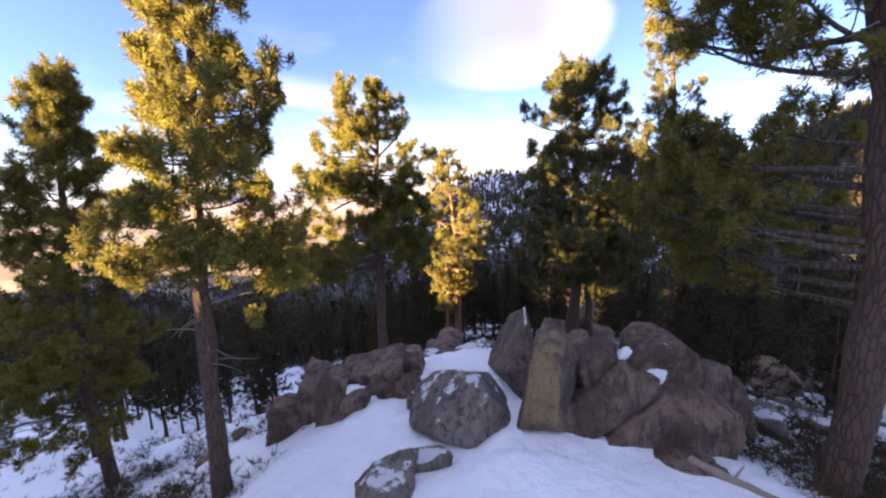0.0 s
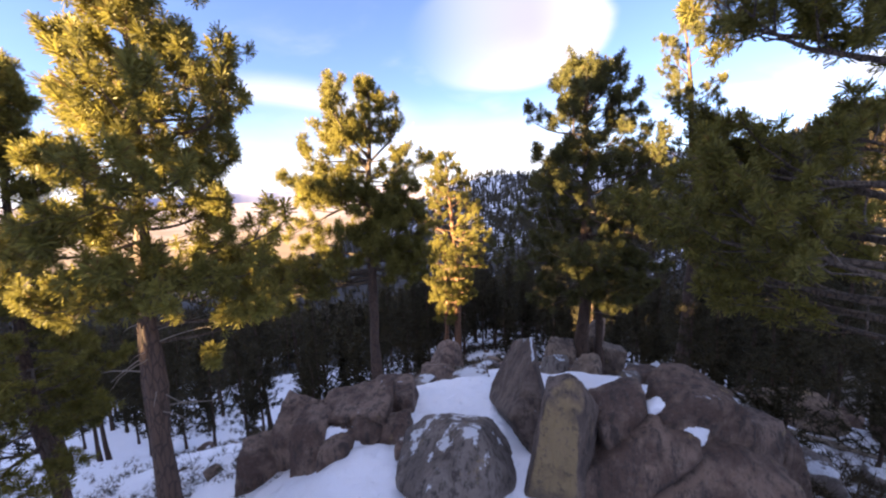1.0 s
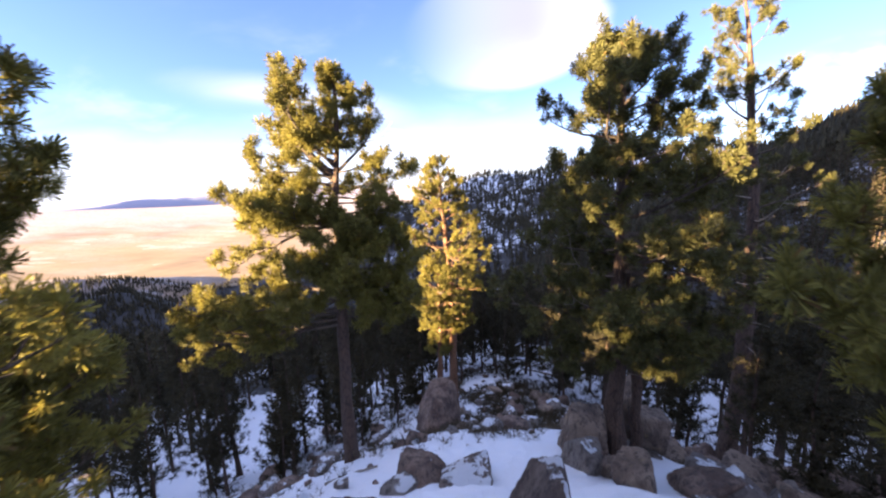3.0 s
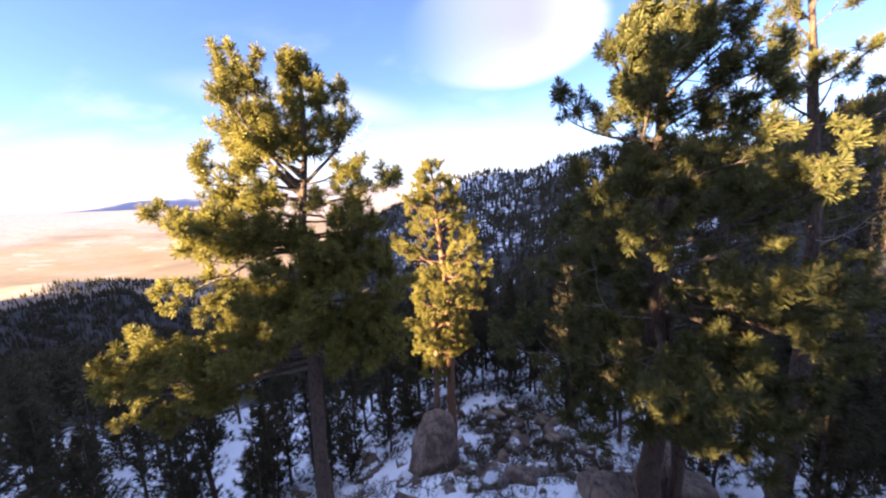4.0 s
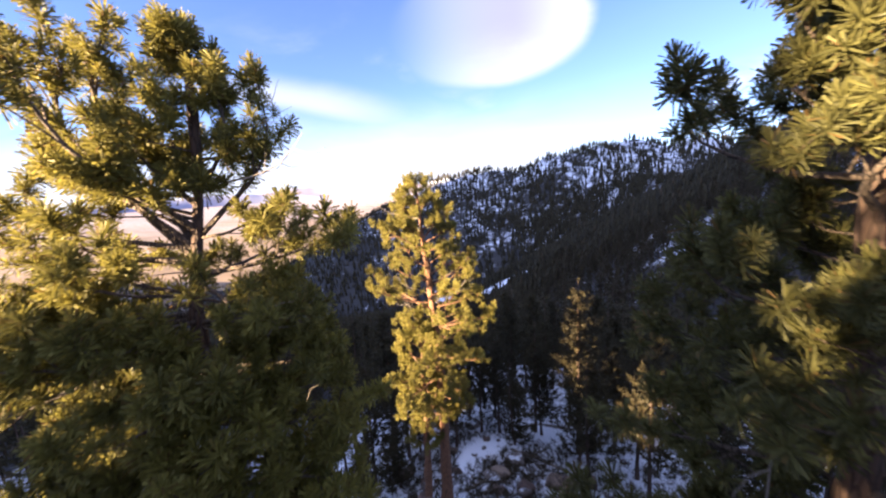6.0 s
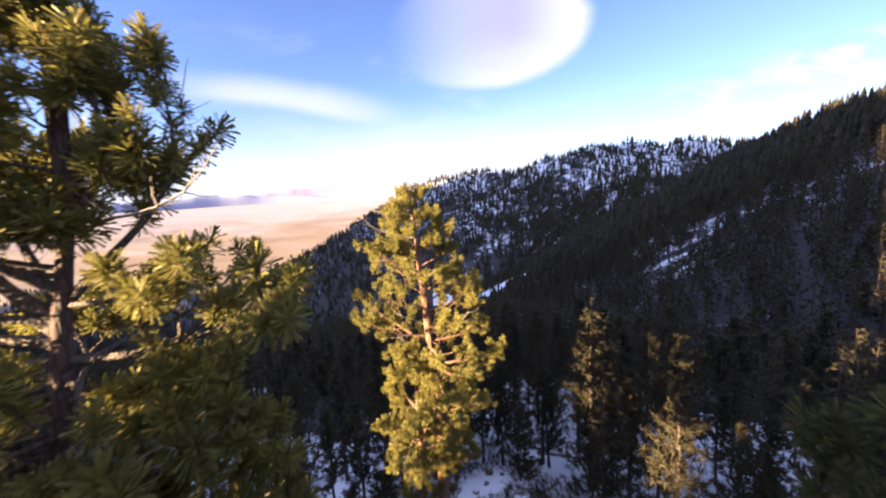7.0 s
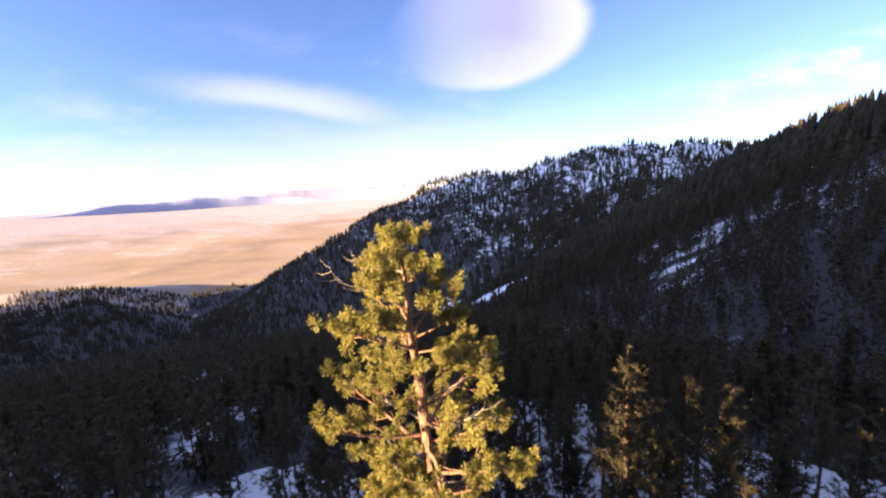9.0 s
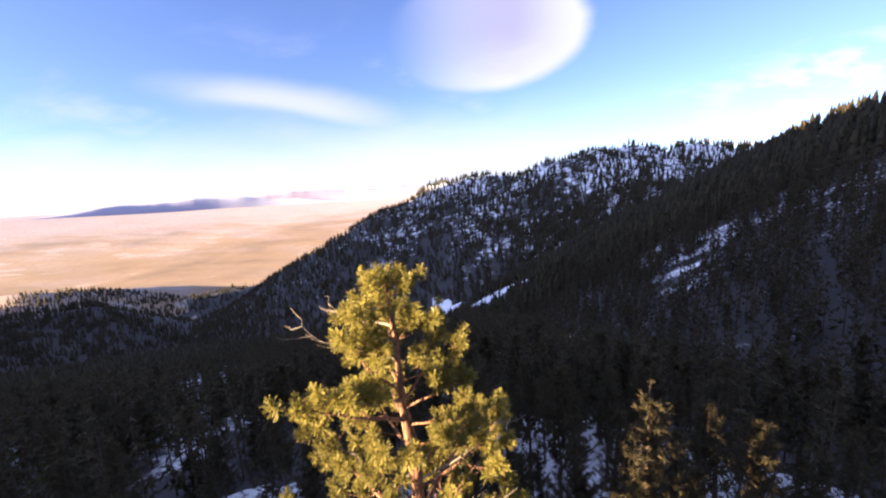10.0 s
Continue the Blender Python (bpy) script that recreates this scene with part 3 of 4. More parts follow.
boulder("pale cliff of granite among the trees", (39.5, 38.5, -15.5), (3.5, 3.0, 5.5), ROCK_PALE, 115, 9, 4, group="cliffs")


def snow_clump(label, at, half, turn, seed):
    """Wind-packed snow stuck to a rock."""
    me = boulder_mesh([2 * h for h in half], seed, 1.6, 3, 4, (), 2.4)
    me.materials.append(SNOW)
    ob = new("snow_clump", me)
    ob.matrix_world = pose(*at, *turn)
    tagged(ob, label, "snow", "snow caught on the rocks")


snow_clump("clump of snow caught on the boulder stack", (5.22, 9.36, 0.92), (0.30, 0.07, 0.38), (-14, 14, 0), 5)
snow_clump("strip of snow lying in a crack of the stack", (4.52, 9.62, 1.10), (0.32, 0.14, 0.07), (0, -35, 0), 6)
snow_clump("drift of snow lying over the low outcrop", (-2.95, 11.42, -1.12), (0.50, 0.34, 0.26), (-18, -12, 0), 9)
snow_clump("drift of snow lying over the low outcrop", (-2.28, 11.40, -1.36), (0.34, 0.40, 0.60), (-18, 14, 0), 10)


def scatter_rocks():
    """Small stones lying about on the spur, most of them half sunk."""
    rnd = random.Random(5)
    kinds = []
    for k in range(6):
        me = boulder_mesh((1, 0.85, 0.7), 200 + k * 7, 8.0, 5, 3)
        me.materials.append((ROCK, ROCK_GREY)[k % 2])
        kinds.append(me)
    made = 0
    while made < 300:
        x, y = rnd.uniform(-12, 22), rnd.uniform(6, 36) if made < 150 else rnd.uniform(30, 58)
        if made >= 190:
            x, y = rnd.uniform(-16, 4), rnd.uniform(17, 44)
        if -3 < x < 8 and y < 13.5:
            continue
        if y < 21 and -1 < x < 4:
            continue
        s = rnd.choice((0.25, 0.35, 0.45, 0.6, 0.9, 1.2)) * rnd.uniform(0.8, 1.25)
        if x < 3 and y < 20:
            s *= 0.6
        if 8 < x and y < 24:
            s *= 1.2
        z = float(ground(x, y))
        ob = new("stone", kinds[rnd.randrange(6)])
        ob.matrix_world = pose(x, y, z + 0.02 * s, rnd.uniform(-15, 15), rnd.uniform(-15, 15), rnd.uniform(0, 360)) @ Matrix.Diagonal((s, s, s, 1))
        tagged(ob, "small brown granite stone sunk in snow", "stone", "stones on the spur")
        made += 1


scatter_rocks()


def rock_jumble():
    """Broken blocks heaped on the spur below the stack, with snow between them."""
    rnd = random.Random(31)
    kinds = []
    for k in range(5):
        me = boulder_mesh((1.1, 0.9, 0.95), 300 + k * 11, 10.0, 6, 4)
        me.materials.append((ROCK, ROCK, ROCK_GREY, ROCK_TAN, ROCK)[k])
        kinds.append(me)
    made = 0
    while made < 96:
        x, y = rnd.uniform(4.5, 17), rnd.uniform(13.5, 23)
        if made >= 60:
            x, y = rnd.uniform(0.8, 9), rnd.uniform(24, 36)
        if y < 15.5 and x < 7.5 or (x - 6.2) ** 2 + (y - 18.3) ** 2 < 3.2:
            continue
        s = rnd.uniform(0.45, 1.35) if made < 60 else rnd.uniform(0.3, 1.0)
        ob = new("boulder", kinds[rnd.randrange(5)])
        ob.matrix_world = pose(x, y, float(ground(x, y)) + 0.18 * s, rnd.uniform(-25, 25), rnd.uniform(-25, 25), rnd.uniform(0, 360)) @ Matrix.Diagonal((s, s, s, 1))
        tagged(ob, "broken brown granite block among snow", "boulder", "jumble of blocks")
        made += 1


rock_jumble()


def fallen_log(at, length, radius, turn, tilt, seed, label):
    """A weathered trunk lying on the ground, with broken stubs."""
    rnd = np.random.RandomState(seed)
    n = 12
    line = np.stack([np.linspace(-length / 2, length / 2, n), 0.12 * np.sin(np.linspace(0, 2.2, n)) + 0.008 * rnd.normal(size=n), 0.008 * rnd.normal(size=n)], -1)
    v, f = tube(line, radius * np.linspace(1, 0.6, n) * (1 + 0.08 * rnd.normal(size=n)), 10)
    root = new("fallen_log", mesh_of("fallen_log", v, f, [DEAD], True))
    root.matrix_world = pose(*at, 0, tilt, turn)
    tagged(root, label, "log", "fallen logs")
    for _ in range(4):
        p = line[rnd.randint(2, n - 1)]
        d = np.array([rnd.normal() * 0.4, rnd.normal(), abs(rnd.normal())])
        d /= np.linalg.norm(d)
        stub = np.array([p + d * k for k in (0, radius * 1.2, radius * rnd.uniform(2, 5))])
        part("stub", mesh_of("stub", *tube(stub, [radius * 0.3, radius * 0.22, radius * 0.08], 5), [DEAD], True), root)

# ---- pines ----
def tube(points, radii, sides):
    """Rings round a line, as vertices and quads."""
    p = np.asarray(points, float)
    d = np.gradient(p, axis=0)
    d /= np.linalg.norm(d, axis=1)[:, None] + 1e-9
    ref = np.where(np.abs(d[:, 2:3]) < 0.9, [[0.0, 0.0, 1.0]], [[1.0, 0.0, 0.0]])
    a = np.cross(d, ref)
    a /= np.linalg.norm(a, axis=1)[:, None] + 1e-9
    b = np.cross(d, a)
    t = np.arange(sides) * 2 * np.pi / sides
    r = np.asarray(radii, float)[:, None, None]
    v = p[:, None, :] + r * (np.cos(t)[None, :, None] * a[:, None, :] + np.sin(t)[None, :, None] * b[:, None, :])
    n = len(p)
    i, j = np.meshgrid(np.arange(n - 1), np.arange(sides), indexing="ij")
    j2 = (j + 1) % sides
    f = np.stack([i * sides + j, i * sides + j2, (i + 1) * sides + j2, (i + 1) * sides + j], -1).reshape(-1, 4)
    return v.reshape(-1, 3), f


def joined(pieces):
    vs, fs, n = [], [], 0
    for v, f in pieces:
        vs.append(v)
        fs.append(f + n)
        n += len(v)
    return np.concatenate(vs), np.concatenate(fs)


def tuft_shapes(needles, length, width, spread, count, seed, stem=0.2, blunt=0.0):
    """A few brushes of needles about the z axis; each needle is a thin triangle. stem: how far the needles run along the shoot."""
    r = np.random.RandomState(seed)
    out = []
    for _ in range(count):
        az = r.uniform(0, 2 * np.pi, needles)
        up = r.uniform(-stem, stem, needles)
        tilt = np.radians(np.clip(r.uniform(spread[0], spread[1], needles) - 22 * up / max(stem, 0.01), 0, 170))
        d = np.stack([np.sin(tilt) * np.cos(az), np.sin(tilt) * np.sin(az), np.cos(tilt)], -1)
        root = np.stack([np.zeros(needles), np.zeros(needles), up * length], -1)
        tip = root + d * (length * r.uniform(0.8, 1.02, needles))[:, None]
        side = np.cross(d, r.normal(size=(needles, 3)))
        side *= width / 2 / (np.linalg.norm(side, axis=1)[:, None] + 1e-9)
        fan = (r.uniform(size=needles) < blunt)[:, None]          # bundles that open towards their ends
        out.append(np.where(fan[:, None], np.stack([tip - side, tip + side, root], 1), np.stack([root - side, root + side, tip], 1)))
    return out


FINE_TUFT = tuft_shapes(110, 0.150, 0.0175, (8, 128), 8, 1, 0.42, 0.65)
HERO_TUFT = tuft_shapes(104, 0.160, 0.0190, (8, 128), 8, 5, 0.42, 0.65)
BRUSH_TUFT = tuft_shapes(9, 0.30, 0.022, (10, 100), 6, 4)
MID_TUFT = tuft_shapes(26, 0.36, 0.050, (10, 115), 6, 6, 0.5)
SOFT_TUFT = tuft_shapes(9, 0.78, 0.19, (10, 115), 6, 2)
FAR_TUFT = tuft_shapes(5, 1.2, 0.52, (10, 120), 6, 3)


def needles_mesh(name, pos, way, size, shapes, mat, rnd):
    """All the needle brushes of a bough in one mesh."""
    pos, way, size = np.asarray(pos), np.asarray(way), np.asarray(size)
    way = way / (np.linalg.norm(way, axis=1)[:, None] + 1e-9)
    ref = rnd.normal(size=way.shape)
    a = np.cross(way, ref)
    a /= np.linalg.norm(a, axis=1)[:, None] + 1e-9
    b = np.cross(way, a)
    rot = np.stack([a, b, way], -1)
    pick = rnd.randint(0, len(shapes), len(pos))
    base = np.stack(shapes)[pick]
    v = np.einsum("nij,nkvj->nkvi", rot, base) * size[:, None, None, None] + pos[:, None, None, :]
    v = v.reshape(-1, 3)
    return mesh_of(name, v, np.arange(len(v)).reshape(-1, 3), [mat])


def bough_lines(rnd, start, az, length, rise, lift, twist=0.25):
    """The main line of a bough: leaves the trunk at an angle, sags a little, turns up at its end."""
    n = 8
    pts, p = [np.array(start)], np.array(start, float)
    el, a = rise, az
    for k in range(n):
        s = k / (n - 1)
        e = el + lift * s * s
        p = p + length / n * np.array([np.sin(a) * np.cos(e), np.cos(a) * np.cos(e), np.sin(e)])
        pts.append(p.copy())
        a += rnd.normal() * twist * 0.5
        el += rnd.normal() * 0.08
    return np.array(pts)


def grow_bough(rnd, start, az, length, rise, lift, thick, density, size, shapes, bare=0.3, twigs=True, bend=0.35):
    """Wood and needle brushes of one bough."""
    wood, pos, way, scale = [], [], [], []
    main = bough_lines(rnd, start, az, length, rise, lift)
    rad = thick * np.linspace(1, 0.18, len(main))
    wood.append(tube(main, rad, 5))
    seg = np.linspace(0, 1, len(main))

    def along(line, s):
        g = np.linspace(0, 1, len(line))
        return np.array([np.interp(s, g, line[:, i]) for i in range(3)])

    count = max(3, int(length * density * 0.62))
    for k in range(count):
        s = bare + (1 - bare) * (k + rnd.uniform(0, 0.9)) / count
        root = along(main, s)
        d = along(main, min(1, s + 0.08)) - along(main, max(0, s - 0.08))
        d /= np.linalg.norm(d) + 1e-9
        side = np.cross(d, [0, 0, 1]) * (1 if k % 2 else -1)
        go = d * rnd.uniform(0.35, 1.0) + side * rnd.uniform(0.2, 1.0) + np.array([0, 0, rnd.uniform(-0.45, 0.5)])
        go /= np.linalg.norm(go)
        ln = length * (0.16 + 0.30 * (1 - s)) * rnd.uniform(0.7, 1.25) + 0.18
        q = [root]
        for m in range(3):
            go = go + np.array([0, 0, bend * rnd.uniform(-0.25, 1.2)]) + rnd.normal(size=3) * 0.13
            go /= np.linalg.norm(go)
            q.append(q[-1] + go * ln / 3)
        q = np.array(q)
        if twigs:
            wood.append(tube(q, thick * 0.24 * np.array([1, 0.8, 0.6, 0.35]) + 0.004, 3))
        for f in (0.74, 1.0) if ln > 0.45 else (1.0,):
            c = along(q, f)
            pos.append(c + rnd.normal(size=3) * 0.03)
            way.append(go * 0.7 + np.array([0, 0, 0.7]) + rnd.normal(size=3) * 0.3)
            scale.append(size * rnd.uniform(1.0, 1.5))
        for _ in range(rnd.randint(2, 4)):
            f = rnd.uniform(0.30, 0.95)
            c = along(q, f)
            w = go * 0.5 + np.cross(go, rnd.normal(size=3)) * 0.9 + np.array([0, 0, 0.45])
            w /= np.linalg.norm(w)
            e = c + w * rnd.uniform(0.20, 0.46)
            if twigs:
                wood.append(tube(np.array([c, (c + e) / 2, e]), [0.010, 0.008, 0.005], 3))
            pos.append(e)
            way.append(w * 0.7 + np.array([0, 0, 0.8]))
            scale.append(size * rnd.uniform(0.9, 1.4))
    for _ in range(3):
        pos.append(main[-1] - (main[-1] - main[-2]) * rnd.uniform(0, 0.7) + rnd.normal(size=3) * 0.10)
        way.append(main[-1] - main[-2] + np.array([0, 0, 0.1]))
        scale.append(size * rnd.uniform(0.7, 1.1))
    return wood, pos, way, scale


def trunk_line(base, top, bow, rnd, n=14):
    s = np.linspace(0, 1, n)
    b, t = np.array(base, float), np.array(top, float)
    line = b + (t - b) * s[:, None]
    line[:, 0] += bow[0] * np.sin(np.pi * s) + 0.04 * rnd.normal(size=n)
    line[:, 1] += bow[1] * np.sin(np.pi * s) + 0.04 * rnd.normal(size=n)
    return line


def trunk_mesh(name, line, radius, mat, sides=14, tip=0.12):
    s = np.linspace(0, 1, len(line))
    rad = radius * (tip + (1 - tip) * (1 - s) ** 0.85) * (1 + 0.35 * np.exp(-s * 28))
    v, f = tube(line, rad, sides)
    k = 0.055 * radius / 0.3
    v = v + np.stack([wave(v[:, 2] * 1.3 + v[:, 0] * 4, v[:, 1] * 4, 1, 21, 2), wave(v[:, 2] * 1.3, v[:, 0] * 5 + v[:, 1] * 5, 1, 22, 2), 0 * v[:, 0]], -1) * k
    return mesh_of(name, v, f, [mat], True)


def pine(label, base, top, radius, crown, seed, bow=(0, 0), per_m=5.0, density=3.4, size=1.0, extra=(), leaders=(), bark=None,
         rise=(-0.15, 0.75), lift=0.6, stubs=0, needles=None, gap=0.0, fine=False, skew=(0, 0.0), dead=(), bare=0.25):
    """A pine with its own trunk, boughs and needles. crown: (height share, bough length) pairs from the lowest bough to the top.
    extra: single boughs (z, azimuth in degrees, length, rise, density, and the bare share). leaders: rising stems (z, azimuth, length)."""
    rnd = np.random.RandomState(seed)
    tuft = FINE_TUFT if fine else HERO_TUFT
    bark, needles = bark or BARK, needles or NEEDLE
    root = new("pine_tree")
    root.location = base
    tagged(root, label, "tree", "pines on the spur")
    o = np.array(base, float)
    low = o - [0, 0, 0.5]
    line = trunk_line(low, top, bow, rnd) - o
    part("trunk", trunk_mesh("trunk", line, radius, bark), root)
    hs, ls = [c[0] for c in crown], [c[1] for c in crown]
    total = line[-1, 2] - line[0, 2]
    jobs = []
    h, az = hs[0], rnd.uniform(0, 6.28)
    while h < 0.985:
        az += 2.4 + rnd.normal() * 0.35
        ln = np.interp(h, hs, ls) * rnd.uniform(0.65, 1.15) * (1 - skew[1] * max(0.0, math.cos(az - radians(skew[0]))))
        k = (h - hs[0]) / (1 - hs[0])
        if rnd.uniform() > gap:
            jobs.append((h, az, ln, rise[0] + (rise[1] - rise[0]) * k + rnd.normal() * 0.12, density, lift))
        h += 1.0 / (per_m * total) * rnd.uniform(0.6, 1.4)
    bares = {}
    for z, a, ln, up, dens, *more in extra:
        bares[len(jobs)] = more[0] if more else min(0.3, bare + 0.1)
        jobs.append(((z - low[2]) / total, radians(a), ln, up, dens, lift))
    for z, a, ln in leaders:
        jobs.append(((z - low[2]) / total, radians(a), ln, 0.75, density * 1.1, 1.0))
    s = np.linspace(0, 1, len(line))
    for k, (h, az, ln, up, dens, lf) in enumerate(jobs):
        start = [np.interp(h, s, line[:, i]) for i in range(3)]
        thick = np.clip(0.020 * ln + 0.006, 0.012, radius * 0.45)
        wood, pos, way, scale = grow_bough(rnd, start, az, ln, up, lf, thick, 0.72 * dens, size, tuft, bare=bares.get(k, bare if ln > 1.2 else 0.1))
        v, f = joined(wood)
        bough = part("bough", mesh_of("bough", v, f, [TWIG if bark is not BARK_RED else BARK_RED], True), root)
        part("needles", needles_mesh("needles", pos, way, scale, tuft, needles, rnd), bough)
    tipw = line[-1]
    pos = [tipw + [0, 0, k * 0.12] for k in range(-3, 2)]
    part("needles", needles_mesh("needles", pos, [[0, 0, 1]] * 5, [size] * 5, tuft, needles, rnd), root)
    for z, a, ln in dead:
        h = (z - low[2]) / total
        start = np.array([np.interp(h, s, line[:, i]) for i in range(3)])
        pts = bough_lines(rnd, start, radians(a), ln, 0.1, 0.9, 0.5)
        wood = [tube(pts, 0.03 * np.linspace(1, 0.2, len(pts)), 5)]
        for k in range(7):
            i = rnd.randint(3, len(pts))
            tw = bough_lines(rnd, pts[i], radians(a) + rnd.uniform(-1.1, 1.1), rnd.uniform(0.3, 0.9), rnd.uniform(-0.3, 0.6), 0.5, 0.6)
            wood.append(tube(tw, 0.011 * np.linspace(1, 0.3, len(tw)), 3))
        part("dead_branch", mesh_of("dead_branch", *joined(wood), [DEAD], True), root, "bare grey dead branch")
    for _ in range(stubs):
        h = rnd.uniform(hs[0] * 0.55, hs[0] + 0.12)
        start = np.array([np.interp(h, s, line[:, i]) for i in range(3)])
        az = rnd.uniform(0, 6.28)
        pts = bough_lines(rnd, start, az, rnd.uniform(0.5, 1.6), rnd.uniform(-0.3, 0.2), -0.2)
        part("dead_branch", mesh_of("dead_branch", *tube(pts, 0.02 * np.linspace(1, 0.2, len(pts)), 4), [DEAD], True), root, "bare grey dead branch")
    return root


pine("tall pine with sunlit upper boughs above bare snow", (-6.05, 9.4, -3.4), (-5.0, 10.1, 13.4), 0.25,
     [(0.42, 1.8), (0.48, 2.6), (0.56, 2.6), (0.63, 2.2), (0.70, 1.6), (0.85, 1.1), (1.0, 0.4)], 11, (-0.45, 0), 7.5, 5.0, size=1.15, gap=0.06, stubs=18, rise=(-0.15, 0.4), lift=0.35, bare=0.10, skew=(265, 0.45),
     extra=[(3.5, 38, 2.6, 0.0, 5), (2.8, 62, 2.8, 0.0, 5), (4.2, 70, 3.0, 0.05, 5), (3.2, 12, 2.6, 0.0, 5), (3.9, 95, 2.6, 0.0, 5), (3.6, 240, 2.0, 0.0, 5), (2.4, 40, 2.2, -0.1, 5)])
pine("pine with a thin sunlit top and a bowed trunk", (-13.5, 12.7, -6.9), (-12.5, 12.7, 9.8), 0.26,
     [(0.26, 3.0), (0.36, 3.2), (0.46, 2.9), (0.6, 2.3), (0.8, 1.4), (1.0, 0.4)], 23, (-1.0, 0), 7.0, 4.8, size=1.15, gap=0.06, skew=(326, 0.55), stubs=8, lift=0.4, bare=0.15)
# broad old pine: several rising tops, flat limbs in tiers, and a low sunlit bough standing apart
pine("broad old pine with several sunlit tops", (-4.6, 21.0, -6.2), (-4.4, 22.3, 11.2), 0.33,
     [(0.84, 1.3), (0.90, 1.0), (0.95, 0.8), (1.0, 0.4)], 37, (-0.05, -0.3), 4.5, 3.0, size=1.45,
     # upper tier: limbs that leave the trunk flat and turn up, and one to the other side
     extra=[(6.7, 268, 4.0, 0.16, 2.6, 0.35), (7.0, 250, 3.2, 0.24, 2.6, 0.30), (7.3, 292, 2.8, 0.30, 2.6, 0.30), (7.6, 200, 1.8, 0.35, 2.8),
            (6.5, 100, 3.1, 0.06, 3.2, 0.42), (6.2, 112, 2.5, 0.0, 3.2, 0.40), (7.2, 104, 1.9, 0.2, 3.0), (5.5, 104, 2.7, 0.0, 3.8)]
     # sunlit middle tier, reaching forward and out
     + [(5.0 + 0.30 * (k_ % 3), 214 + 9.0 * k_, 2.7 + 0.30 * k_, 0.0, 4.0, 0.22) for k_ in range(7)]
     + [(5.9, 226, 2.6, 0.05, 4.0), (6.1, 205, 2.2, 0.05, 3.8), (5.7, 244, 3.0, 0.0, 3.8), (8.0, 255, 1.9, 0.4, 3.0), (8.3, 300, 1.6, 0.4, 3.0), (7.7, 230, 2.0, 0.35, 3.0)]
     + [(4.7 + 0.21 * k_, 137.5 * k_ % 360, 2.0 + 0.4 * (k_ % 3), 0.05, 3.8) for k_ in range(9)]
     # shaded boughs low on the trunk, at the front, the side and the back
     + [(1.5 + 0.26 * k_, 92 + (47 * k_) % 110, 2.3 + 0.3 * (k_ % 3), -0.08, 5.2, 0.10) for k_ in range(15)]
     + [(4.4, 88, 2.6, -0.08, 4.6), (4.0, 104, 2.9, -0.04, 4.6), (3.3, 96, 3.2, -0.08, 4.6), (2.6, 84, 2.6, -0.08, 4.4), (2.0, 100, 3.2, 0.0, 4.6), (1.2, 88, 2.6, -0.1, 4.4)]
     # low sunlit bough standing apart
     + [(1.9, 256, 5.2, 0.0, 5.0, 0.26), (1.5, 248, 5.2, -0.06, 5.0, 0.24), (1.1, 254, 5.6, -0.10, 5.0, 0.22), (1.3, 266, 4.9, -0.06, 5.0, 0.22), (0.8, 262, 4.4, -0.08, 5.0, 0.20), (2.3, 262, 4.4, 0.06, 4.4, 0.34), (0.9, 246, 5.4, -0.12, 4.8, 0.30)],
     leaders=[(6.8, 276, 5.0), (7.9, 268, 3.0), (8.2, 90, 2.4), (7.0, 258, 4.3), (7.4, 210, 3.7), (7.2, 80, 3.3), (7.0, 300, 4.0)], gap=0.05, stubs=4, fine=True, lift=0.30, bare=0.15,
     dead=((8.2, 85, 2.9), (8.8, 70, 2.0), (2.2, 75, 2.6), (5.4, 95, 3.4)))
pine("slender twin-stemmed pine lit by the sun", (-0.75, 32.3, -9.4), (-1.2, 32.0, 8.4), 0.33,
     [(0.34, 1.0), (0.42, 2.2), (0.50, 3.4), (0.58, 4.1), (0.66, 3.6), (0.76, 2.8), (0.85, 2.2), (0.93, 1.3), (1.0, 0.4)], 41, (0.35, 0), 5.0, 4.4, size=1.1, bark=BARK_RED, stubs=6, rise=(-0.1, 0.5), lift=0.30, bare=0.15,
     leaders=[(5.6, 60, 2.0), (5.8, 250, 1.8)], fine=True, gap=0.14, skew=(95, 0.25),
     dead=((2.5, 90, 2.6), (1.5, 270, 1.6), (0.5, 80, 1.5), (3.4, 60, 2.4), (2.8, 285, 2.2), (-1.0, 250, 1.4), (6.6, 280, 2.4), (7.4, 300, 1.6)))
pine("short second stem of the twin pine", (-1.7, 32.0, -9.4), (-1.4, 31.7, 1.6), 0.24,
     [(0.38, 0.9), (0.6, 1.7), (0.8, 1.6), (1.0, 0.5)], 43, (0, 0), 4.5, 3.8, bark=BARK_RED)
